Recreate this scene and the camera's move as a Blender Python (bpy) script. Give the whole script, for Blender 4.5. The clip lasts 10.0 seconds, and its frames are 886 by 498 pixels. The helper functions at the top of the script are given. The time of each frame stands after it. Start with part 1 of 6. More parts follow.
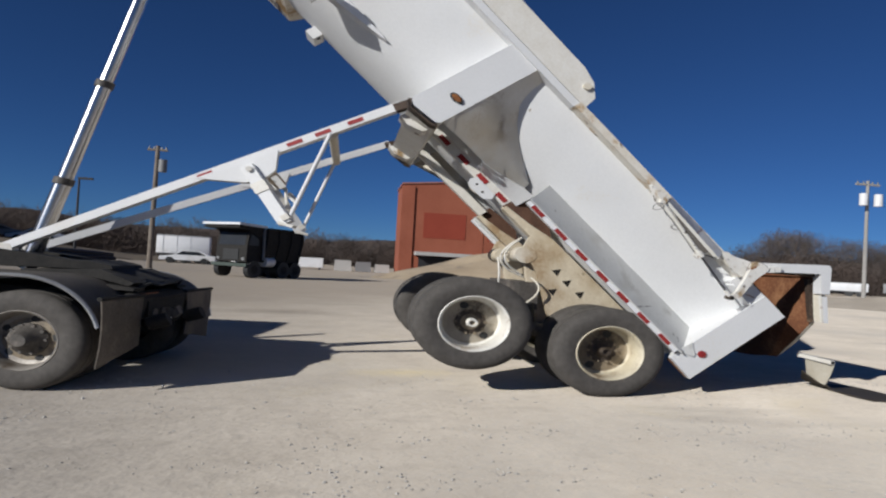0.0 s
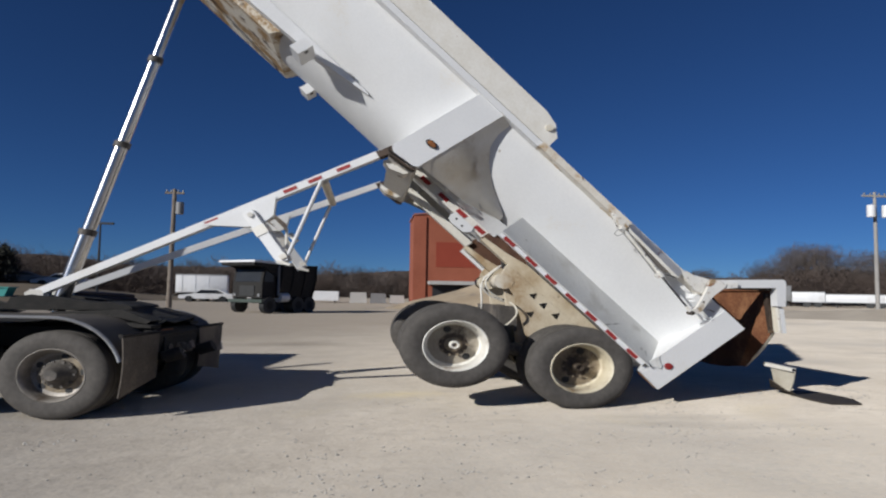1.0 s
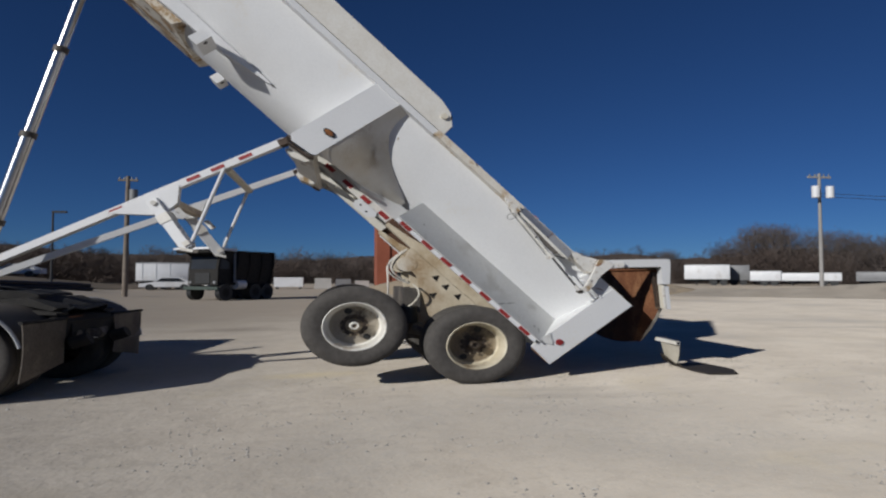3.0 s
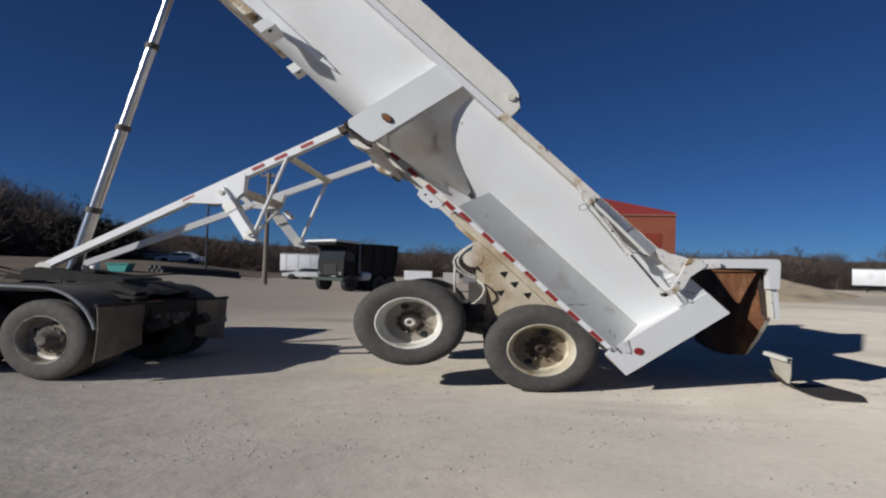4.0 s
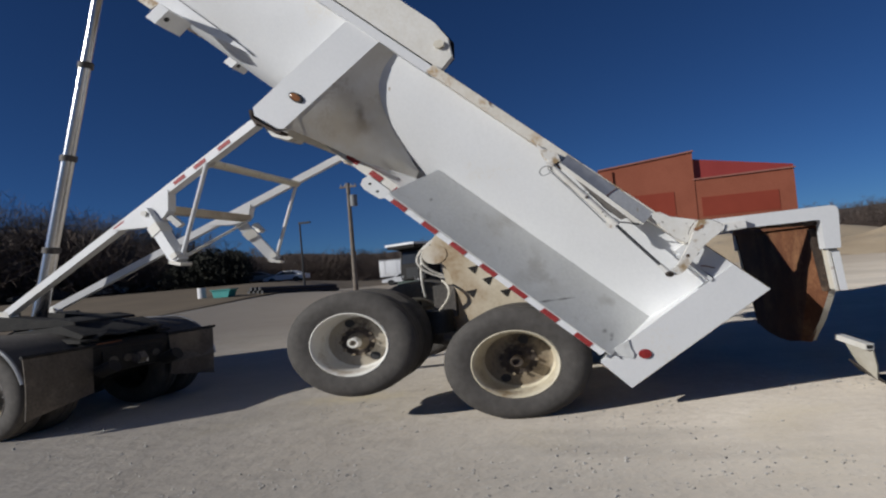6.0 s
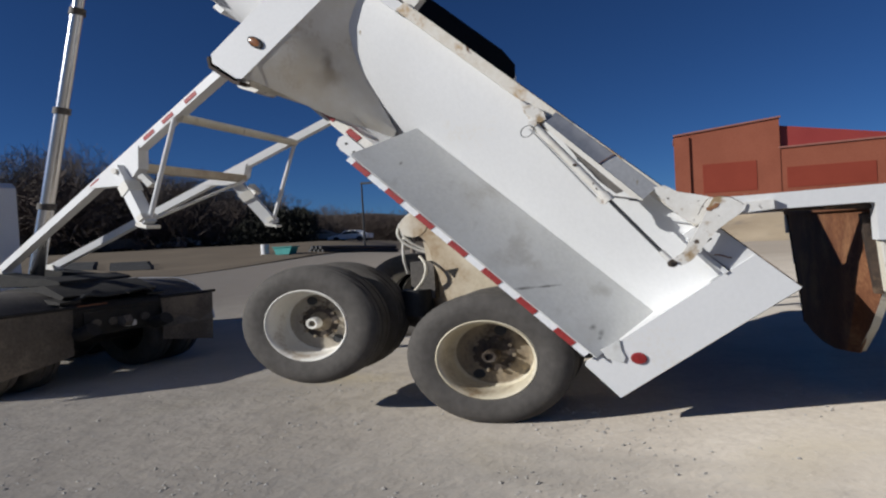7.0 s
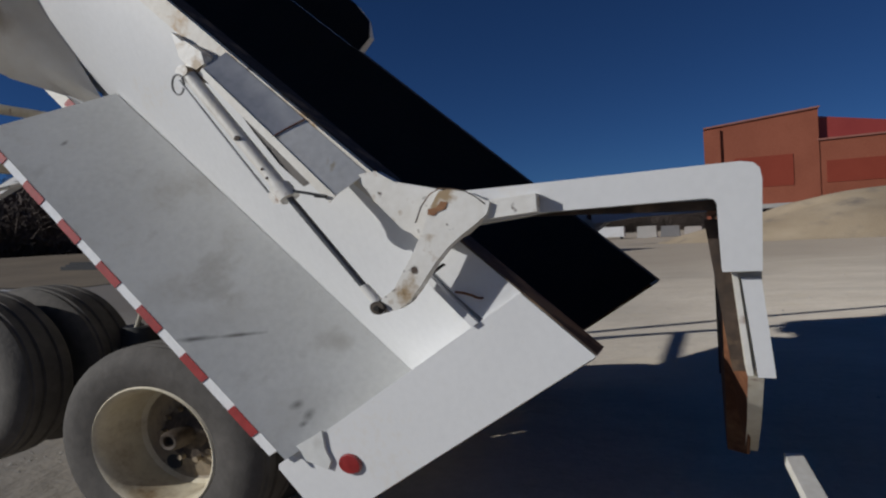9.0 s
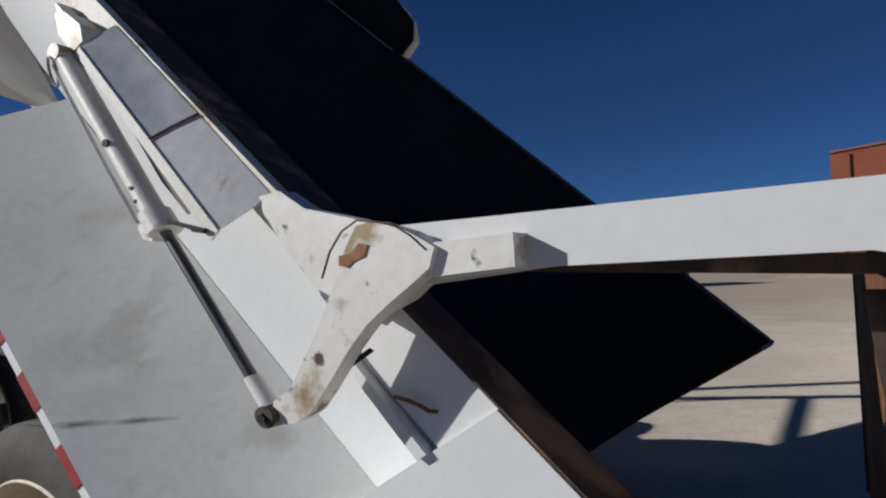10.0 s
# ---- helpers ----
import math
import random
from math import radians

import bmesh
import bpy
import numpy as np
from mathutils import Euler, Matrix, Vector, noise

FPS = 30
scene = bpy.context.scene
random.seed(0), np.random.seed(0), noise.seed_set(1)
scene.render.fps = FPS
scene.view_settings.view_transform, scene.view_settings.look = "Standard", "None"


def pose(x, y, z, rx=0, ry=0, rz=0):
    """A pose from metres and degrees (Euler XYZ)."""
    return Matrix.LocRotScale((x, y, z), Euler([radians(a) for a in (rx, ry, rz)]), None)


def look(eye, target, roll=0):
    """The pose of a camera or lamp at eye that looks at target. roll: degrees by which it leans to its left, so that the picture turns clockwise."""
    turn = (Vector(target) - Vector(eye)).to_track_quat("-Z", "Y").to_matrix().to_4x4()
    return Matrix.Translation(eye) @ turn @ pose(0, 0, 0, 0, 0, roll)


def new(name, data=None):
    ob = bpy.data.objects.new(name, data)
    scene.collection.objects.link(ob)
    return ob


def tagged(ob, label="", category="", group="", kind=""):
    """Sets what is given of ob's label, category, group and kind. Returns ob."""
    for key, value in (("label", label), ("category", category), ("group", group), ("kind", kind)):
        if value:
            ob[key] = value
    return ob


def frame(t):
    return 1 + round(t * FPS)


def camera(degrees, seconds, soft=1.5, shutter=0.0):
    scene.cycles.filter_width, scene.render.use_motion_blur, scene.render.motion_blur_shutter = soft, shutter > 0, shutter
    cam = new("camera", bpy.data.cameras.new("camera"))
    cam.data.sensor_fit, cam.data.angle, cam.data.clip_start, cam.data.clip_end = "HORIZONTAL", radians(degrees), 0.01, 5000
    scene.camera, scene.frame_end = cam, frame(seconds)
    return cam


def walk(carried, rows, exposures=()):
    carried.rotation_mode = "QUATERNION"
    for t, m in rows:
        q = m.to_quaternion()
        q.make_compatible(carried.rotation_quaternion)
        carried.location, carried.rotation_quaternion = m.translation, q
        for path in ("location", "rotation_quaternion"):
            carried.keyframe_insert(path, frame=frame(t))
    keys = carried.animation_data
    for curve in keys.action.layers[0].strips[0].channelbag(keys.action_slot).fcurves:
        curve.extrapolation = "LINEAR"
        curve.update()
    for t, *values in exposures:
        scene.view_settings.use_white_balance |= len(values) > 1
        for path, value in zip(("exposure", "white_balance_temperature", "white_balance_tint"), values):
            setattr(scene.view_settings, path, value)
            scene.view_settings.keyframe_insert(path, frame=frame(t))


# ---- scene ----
cam = camera(70.74, 10.0, soft=2.2)
PATH = [
    (0, (-2.32, -5.2, 1.078), (-2.023, -3.224, 1.128), 3.2),
    (0.5, (-2.27, -5.49, 1.084), (-2.017, -3.514, 1.263), 0.4),
    (1, (-2.08, -5.827, 1.088), (-1.839, -3.847, 1.227), 0.9),
    (1.5, (-2.054, -6.112, 1.091), (-1.819, -4.13, 1.219), -0.7),
    (2, (-1.969, -6.317, 1.057), (-1.498, -4.374, 1.129), 2.0),
    (2.5, (-1.663, -6.377, 1.041), (-1.125, -4.453, 1.125), -0.6),
    (3, (-1.395, -6.185, 1.076), (-1.065, -4.214, 1.166), -0.0),
    (3.2, (-1.296, -6.079, 1.078), (-1.165, -4.088, 1.211), 1.3),
    (4.3, (-0.435, -5.575, 1.079), (-0.558, -3.579, 1.116), 1.1),
    (4.5, (-0.331, -5.42, 1.057), (-0.45, -3.424, 1.081), -0.0),
    (5, (0.047, -5.096, 1.051), (0.052, -3.099, 1.155), -3.6),
    (5.5, (0.34, -4.701, 1.098), (0.13, -2.714, 1.165), -9.2),
    (6, (0.557, -4.371, 1.097), (0.105, -2.423, 1.158), -5.2),
    (6.2, (0.664, -4.212, 1.106), (0.104, -2.294, 1.182), -5.0),
    (7.3, (1.174, -3.272, 1.135), (0.488, -1.395, 1.072), -3.3),
    (7.5, (1.285, -3.06, 1.122), (0.611, -1.177, 1.089), -4.2),
    (8, (1.536, -2.605, 1.138), (0.817, -0.739, 1.117), -4.9),
    (8.5, (1.752, -2.163, 1.141), (1.197, -0.242, 1.104), -2.3),
    (9, (1.961, -1.722, 1.129), (1.176, 0.117, 1.086), -3.2),
    (9.5, (1.983, -1.316, 1.129), (1.086, 0.471, 1.067), -1.7),
    (10, (1.922, -0.883, 1.184), (0.859, 0.811, 1.238), -2.0),
]
EXPOSURES = [(0, -0.26), (2, -0.37), (3, -0.6), (4.5, -0.31), (5.5, -0.48), (6.2, -0.4), (7.5, -0.17), (8, -0.45), (8.5, -0.73), (9, -0.74), (9.5, -0.68), (10, -0.45)]
walk(cam, [(t, look(eye, target, roll)) for t, eye, target, roll in PATH], exposures=EXPOSURES)

# ---- light ----
# Sun from ahead of the trailer and from the near side, about 30 degrees high.
SUN = Vector((1.46, 1.0, -0.75)).normalized()
world = bpy.data.worlds.new("sky")
scene.world = world
world.use_nodes = True
wn = world.node_tree
sky = wn.nodes.new("ShaderNodeTexSky")
sky.sky_type = "NISHITA"
sky.sun_disc = False
sky.sun_elevation = math.asin(-SUN.z)
sky.sun_rotation = math.atan2(-SUN.x, -SUN.y)
sky.altitude = 300
sky.air_density, sky.dust_density, sky.ozone_density = 0.6, 0.0, 6.0
deep = wn.nodes.new("ShaderNodeMix")
deep.data_type, deep.blend_type = "RGBA", "MULTIPLY"
deep.inputs[0].default_value = 1.0
deep.inputs[7].default_value = (0.62, 0.90, 1.20, 1)
wn.links.new(sky.outputs[0], deep.inputs[6])
wn.links.new(deep.outputs[2], wn.nodes["Background"].inputs[0])
wn.nodes["Background"].inputs[1].default_value = 0.048
lamp = bpy.data.lights.new("sun", "SUN")
lamp.energy, lamp.angle, lamp.color = 5.1, radians(0.53), (0.985, 0.975, 0.95)
sun = new("sun", lamp)
sun.matrix_world = look((0, 0, 40), Vector((0, 0, 40)) + SUN)

# The film is a 4:3 picture shown 16:9 wide: all heights are built at three quarters of their length.
HEIGHT = 0.75


# ---- materials ----
def material(name, low, high, scale=6.0, rough=0.6, metal=0.0, bump=0.0, bump_scale=60.0, stain=None, stain_scale=2.5, stain_at=0.6,
             stain_soft=0.12, fine=40.0, detail=6.0, island=0.0, objects=0.0, coat=0.0,
             patch=None, patch_scale=1.0, patch_at=0.6, patch_soft=0.1, patch_long=(1, 1, 1), dusty=0.0):
    """Two tones mixed by noise at two scales, with stains of their own shape and a fine relief."""
    m = bpy.data.materials.new(name)
    m.use_nodes = True
    nt = m.node_tree
    n, l = nt.nodes, nt.links
    bsdf = n["Principled BSDF"]
    at = n.new("ShaderNodeTexCoord")

    def tex(s, d=detail):
        t = n.new("ShaderNodeTexNoise")
        t.inputs["Scale"].default_value, t.inputs["Detail"].default_value = s, d
        l.new(at.outputs["Object"], t.inputs["Vector"])
        return t.outputs["Fac"]

    def mix(f, a, b):
        x = n.new("ShaderNodeMix")
        x.data_type = "RGBA"
        for sock, v in ((x.inputs[0], f), (x.inputs[6], a), (x.inputs[7], b)):
            if isinstance(v, (tuple, float)):
                sock.default_value = (*v, 1) if isinstance(v, tuple) else v
            else:
                l.new(v, sock)
        return x.outputs[2]

    def ramp(f, a, b):
        r = n.new("ShaderNodeMapRange")
        l.new(f, r.inputs[0])
        r.inputs[1].default_value, r.inputs[2].default_value = a, b
        return r.outputs[0]

    def math_of(op, a, b):
        x = n.new("ShaderNodeMath")
        x.operation = op
        for sock, v in zip(x.inputs, (a, b)):
            if isinstance(v, float):
                sock.default_value = v
            else:
                l.new(v, sock)
        return x.outputs[0]

    f = math_of("ADD", math_of("MULTIPLY", ramp(tex(scale), 0.3, 0.7), 0.6), math_of("MULTIPLY", ramp(tex(fine, 3), 0.3, 0.7), 0.4))
    if island or objects:
        r = n.new("ShaderNodeNewGeometry").outputs["Random Per Island"] if island else n.new("ShaderNodeObjectInfo").outputs["Random"]
        k = island or objects
        f = math_of("ADD", math_of("MULTIPLY", f, 1.0 - k), math_of("MULTIPLY", r, k))
    c = mix(f, low, high)
    if stain:
        s = ramp(math_of("ADD", tex(stain_scale, 8), math_of("MULTIPLY", math_of("SUBTRACT", tex(fine, 4), 0.5), 0.3)), stain_at - stain_soft, stain_at + stain_soft)
        c = mix(s, c, stain)
    if patch:
        m2 = n.new("ShaderNodeMapping")
        m2.inputs["Scale"].default_value = patch_long
        l.new(at.outputs["Object"], m2.inputs["Vector"])
        t2 = n.new("ShaderNodeTexNoise")
        t2.inputs["Scale"].default_value, t2.inputs["Detail"].default_value = patch_scale, 10
        l.new(m2.outputs[0], t2.inputs["Vector"])
        c = mix(ramp(t2.outputs["Fac"], patch_at - patch_soft, patch_at + patch_soft), c, patch)
    bsdf.inputs["Diffuse Roughness"].default_value = dusty
    l.new(c, bsdf.inputs["Base Color"])
    bsdf.inputs["Roughness"].default_value = rough
    bsdf.inputs["Metallic"].default_value = metal
    bsdf.inputs["Coat Weight"].default_value = coat
    if bump:
        b = n.new("ShaderNodeBump")
        b.inputs["Strength"].default_value = bump
        b.inputs["Distance"].default_value = 0.02
        l.new(tex(bump_scale, 8), b.inputs["Height"])
        l.new(b.outputs[0], bsdf.inputs["Normal"])
    return m


WHITE = material("white_paint", (0.66, 0.66, 0.655), (0.74, 0.74, 0.735), 1.5, 0.6, bump=0.04, bump_scale=8, stain=(0.61, 0.57, 0.50), stain_scale=1.2, stain_at=0.73, stain_soft=0.1, patch=(0.30, 0.24, 0.17), patch_scale=7, patch_at=0.755, patch_soft=0.02)
BEIGE = material("beige_chassis_paint", (0.50, 0.415, 0.29), (0.71, 0.63, 0.49), 4, 0.6, bump=0.12, bump_scale=40, stain=(0.36, 0.25, 0.14), stain_scale=3, stain_at=0.60, stain_soft=0.12, patch=(0.14, 0.095, 0.06), patch_scale=9, patch_at=0.735, patch_soft=0.03)
CHIPPED = material("chipped_rusty_white_paint", (0.65, 0.62, 0.56), (0.79, 0.775, 0.735), 9, 0.5, bump=0.06, bump_scale=45, stain=(0.34, 0.24, 0.13), stain_scale=8, stain_at=0.62, stain_soft=0.06, patch=(0.07, 0.045, 0.03), patch_scale=17, patch_at=0.645, patch_soft=0.025)
RUSTEDGE = material("dark_rusty_edge", (0.022, 0.015, 0.011), (0.085, 0.055, 0.038), 8, 0.8, bump=0.3, bump_scale=35, patch=(0.26, 0.17, 0.10), patch_scale=5, patch_at=0.63, patch_soft=0.06)
RAILPAINT = material("orange_stained_cream_paint", (0.62, 0.56, 0.46), (0.78, 0.755, 0.69), 6, 0.6, bump=0.15, bump_scale=40, stain=(0.44, 0.29, 0.14), stain_scale=5, stain_at=0.63, stain_soft=0.08, patch=(0.13, 0.07, 0.035), patch_scale=11, patch_at=0.68, patch_soft=0.03)
HOODGREY = material("smudged_bare_sheet", (0.60, 0.595, 0.57), (0.82, 0.815, 0.79), 2.5, 0.42, 0.35, bump=0.1, bump_scale=10, patch=(0.40, 0.30, 0.13), patch_scale=6, patch_at=0.66, patch_soft=0.04, patch_long=(2.5, 0.5, 1))
# Upper hood tone: sky reflection put into the blue, glints into pale patches.
HOODSHEEN = material("bare_sheet_painted_sheen", (0.36, 0.375, 0.41), (0.52, 0.53, 0.56), 2.5, 0.42, 0.5, bump=0.08, bump_scale=8, patch=(0.74, 0.74, 0.72), patch_scale=4, patch_at=0.54, patch_soft=0.1)
SHADEDSTEEL = material("brown_grey_hood_shade", (0.085, 0.075, 0.068), (0.17, 0.155, 0.14), 6, 0.7, bump=0.1)
HOISTRUST = material("rust_streaked_cream_paint", (0.58, 0.52, 0.42), (0.72, 0.68, 0.60), 4, 0.65, bump=0.2, stain=(0.30, 0.18, 0.07), stain_scale=3.2, stain_at=0.52, stain_soft=0.05, patch=(0.07, 0.04, 0.025), patch_scale=6, patch_at=0.62, patch_soft=0.04)
WEBPAINT = material("brown_smudged_white_paint", (0.70, 0.67, 0.61), (0.79, 0.77, 0.725), 3, 0.55, bump=0.03, bump_scale=30, stain=(0.33, 0.235, 0.15), stain_scale=2.2, stain_at=0.66, stain_soft=0.07, patch=(0.60, 0.55, 0.455), patch_scale=1.6, patch_at=0.53, patch_soft=0.12)
CREAM = material("rusty_cream_paint", (0.60, 0.54, 0.42), (0.74, 0.70, 0.60), 5, 0.6, bump=0.12, bump_scale=40, stain=(0.20, 0.09, 0.04), stain_scale=7, stain_at=0.70, stain_soft=0.05)
OLDWHITE = material("weathered_white_paint", (0.64, 0.60, 0.52), (0.78, 0.76, 0.71), 6, 0.55, bump=0.1, bump_scale=50, stain=(0.24, 0.12, 0.06), stain_scale=6, stain_at=0.72, stain_soft=0.04)
GREY = material("dusty_white_fender", (0.55, 0.55, 0.53), (0.70, 0.70, 0.675), 1.6, 0.55, bump=0.06, bump_scale=12, stain=(0.44, 0.42, 0.38), stain_scale=3, stain_at=0.68, patch=(0.47, 0.46, 0.43), patch_scale=5, patch_at=0.66, patch_soft=0.06, patch_long=(1, 0.3, 1))
RUST = material("rusty_steel", (0.10, 0.035, 0.015), (0.22, 0.085, 0.035), 4, 0.8, bump=0.3, bump_scale=30, stain=(0.33, 0.17, 0.08), stain_scale=2, stain_at=0.62)
RUSTSHADE = material("rust_brown_shade_plate", (0.055, 0.026, 0.016), (0.13, 0.062, 0.036), 6, 0.8, bump=0.2)
STEELSHADE = material("worn_steel_with_shade", (0.004, 0.003, 0.0025), (0.014, 0.011, 0.009), 3, 0.75, bump=0.2, bump_scale=30)
TYRE = material("dusty_rubber", (0.056, 0.050, 0.044), (0.104, 0.094, 0.084), 9, 0.85, bump=0.15, bump_scale=60, fine=25)
RIM = material("cream_wheel_paint", (0.52, 0.45, 0.31), (0.70, 0.64, 0.50), 5, 0.55, bump=0.08, stain=(0.25, 0.17, 0.09), stain_scale=4, stain_at=0.66)
RIMWHITE = material("white_wheel_paint", (0.66, 0.63, 0.56), (0.80, 0.78, 0.72), 6, 0.5, bump=0.06, stain=(0.34, 0.25, 0.16), stain_scale=5, stain_at=0.68)
HUB = material("greasy_hub", (0.030, 0.022, 0.017), (0.105, 0.08, 0.06), 20, 0.6, 0.3, bump=0.2)
GREASE = material("black_greasy_steel", (0.005, 0.0045, 0.004), (0.024, 0.021, 0.018), 8, 0.85, 0.0, bump=0.2)
DIRTY = material("dirty_dark_metal", (0.05, 0.045, 0.04), (0.13, 0.115, 0.10), 5, 0.65, 0.2, bump=0.2, stain=(0.22, 0.19, 0.16), stain_scale=3, stain_at=0.62)
DUSTYPLASTIC = material("dusty_grey_plastic", (0.052, 0.046, 0.040), (0.125, 0.111, 0.095), 4, 0.65, bump=0.1, stain=(0.13, 0.112, 0.094), stain_scale=2, stain_at=0.6)
RODSTEEL = material("dark_rod_steel", (0.10, 0.10, 0.10), (0.2, 0.2, 0.2), 6, 0.35, 0.8)
DISCPALE = material("grimy_white_wheel_disc", (0.30, 0.26, 0.205), (0.47, 0.42, 0.335), 6, 0.6, bump=0.1, stain=(0.11, 0.085, 0.06), stain_scale=5, stain_at=0.62, stain_soft=0.08)
DISC = material("dirty_wheel_disc", (0.16, 0.12, 0.08), (0.42, 0.35, 0.24), 7, 0.65, bump=0.15, stain=(0.07, 0.05, 0.035), stain_scale=5, stain_at=0.58)
DUSTYRIM = material("dusty_steel_rim", (0.22, 0.195, 0.165), (0.40, 0.37, 0.33), 5, 0.5, 0.25, bump=0.1, stain=(0.10, 0.08, 0.06), stain_scale=4, stain_at=0.62)
ALU = material("dull_aluminium", (0.32, 0.32, 0.32), (0.5, 0.5, 0.5), 6, 0.4, 0.7, bump=0.05)
CHROME = material("worn_polished_steel", (0.42, 0.43, 0.45), (0.6, 0.6, 0.61), 3, 0.24, 1.0, bump=0.03, bump_scale=20)
RED = material("red_reflective_tape", (0.24, 0.016, 0.016), (0.36, 0.03, 0.028), 20, 0.6)
TAPEWHITE = material("white_reflective_tape", (0.74, 0.74, 0.74), (0.84, 0.84, 0.84), 20, 0.3)
AMBER = material("amber_lens", (0.20, 0.075, 0.025), (0.34, 0.14, 0.045), 40, 0.2, coat=0.5)
REDLENS = material("red_lens", (0.22, 0.015, 0.015), (0.32, 0.03, 0.03), 40, 0.2, coat=0.5)
BLACK = material("black_rubber", (0.012, 0.012, 0.012), (0.03, 0.03, 0.03), 10, 0.6)
FLAPRUBBER = material("brown_black_rubber", (0.03, 0.024, 0.018), (0.07, 0.055, 0.042), 8, 0.8, bump=0.2)
GRAVELGROUND = material("crushed_limestone", (0.425, 0.370, 0.302), (0.606, 0.540, 0.450), 1.1, 0.95, bump=0.45, bump_scale=14, stain=(0.36, 0.33, 0.29), stain_scale=0.22, stain_at=0.62, stain_soft=0.12, fine=22, detail=12, patch=(0.30, 0.272, 0.235), patch_scale=0.5, patch_at=0.67, patch_soft=0.06, patch_long=(0.35, 1.3, 1), dusty=1.0)
def smudge(m, centre, size, colour, most=0.75):
    """One soft smear on a painted plate: centre and half sizes in metres, in the world."""
    n, l = m.node_tree.nodes, m.node_tree.links
    base = n["Principled BSDF"].inputs["Base Color"]
    old = base.links[0].from_socket
    at = n.new("ShaderNodeNewGeometry")
    rough = n.new("ShaderNodeTexNoise")
    rough.inputs["Scale"].default_value, rough.inputs["Detail"].default_value = 14, 5
    l.new(at.outputs["Position"], rough.inputs["Vector"])
    off = n.new("ShaderNodeVectorMath")
    off.operation, off.inputs[1].default_value = "SUBTRACT", centre
    l.new(at.outputs["Position"], off.inputs[0])
    shrink = n.new("ShaderNodeVectorMath")
    shrink.operation, shrink.inputs[1].default_value = "DIVIDE", size
    l.new(off.outputs[0], shrink.inputs[0])
    far = n.new("ShaderNodeVectorMath")
    far.operation = "LENGTH"
    l.new(shrink.outputs[0], far.inputs[0])
    add = n.new("ShaderNodeMath")
    add.operation, add.inputs[1].default_value = "MULTIPLY_ADD", 1.4
    l.new(rough.outputs["Fac"], add.inputs[0])
    l.new(far.outputs["Value"], add.inputs[2])
    to = n.new("ShaderNodeMapRange")
    to.inputs[1].default_value, to.inputs[2].default_value, to.inputs[3].default_value, to.inputs[4].default_value = 0.7, 1.7, most, 0.0
    l.new(add.outputs[0], to.inputs[0])
    x = n.new("ShaderNodeMix")
    x.data_type = "RGBA"
    x.inputs[7].default_value = (*colour, 1)
    l.new(to.outputs[0], x.inputs[0])
    l.new(old, x.inputs[6])
    l.new(x.outputs[2], base)


def earth_zone(m, near, far, earth):
    """Away from the trailer the crushed stone thins out and packed brown earth shows."""
    n, l = m.node_tree.nodes, m.node_tree.links
    base = n["Principled BSDF"].inputs["Base Color"]
    old = base.links[0].from_socket
    at = n.new("ShaderNodeTexCoord")
    xyz = n.new("ShaderNodeSeparateXYZ")
    l.new(at.outputs["Object"], xyz.inputs[0])
    blur = n.new("ShaderNodeTexNoise")
    blur.inputs["Scale"].default_value, blur.inputs["Detail"].default_value = 0.22, 8
    l.new(at.outputs["Object"], blur.inputs["Vector"])
    add = n.new("ShaderNodeMath")
    add.operation, add.inputs[1].default_value = "MULTIPLY_ADD", 9.0
    l.new(blur.outputs["Fac"], add.inputs[0])
    aside = n.new("ShaderNodeMath")
    aside.operation, aside.inputs[1].default_value = "MULTIPLY_ADD", -0.8
    l.new(xyz.outputs["X"], aside.inputs[0])
    l.new(xyz.outputs["Y"], aside.inputs[2])
    l.new(aside.outputs[0], add.inputs[2])
    to = n.new("ShaderNodeMapRange")
    to.inputs[1].default_value, to.inputs[2].default_value, to.inputs[4].default_value = near + 4.5, far + 4.5, 0.8
    l.new(add.outputs[0], to.inputs[0])
    x = n.new("ShaderNodeMix")
    x.data_type = "RGBA"
    x.inputs[7].default_value = (*earth, 1)
    l.new(to.outputs[0], x.inputs[0])
    l.new(old, x.inputs[6])
    l.new(x.outputs[2], base)


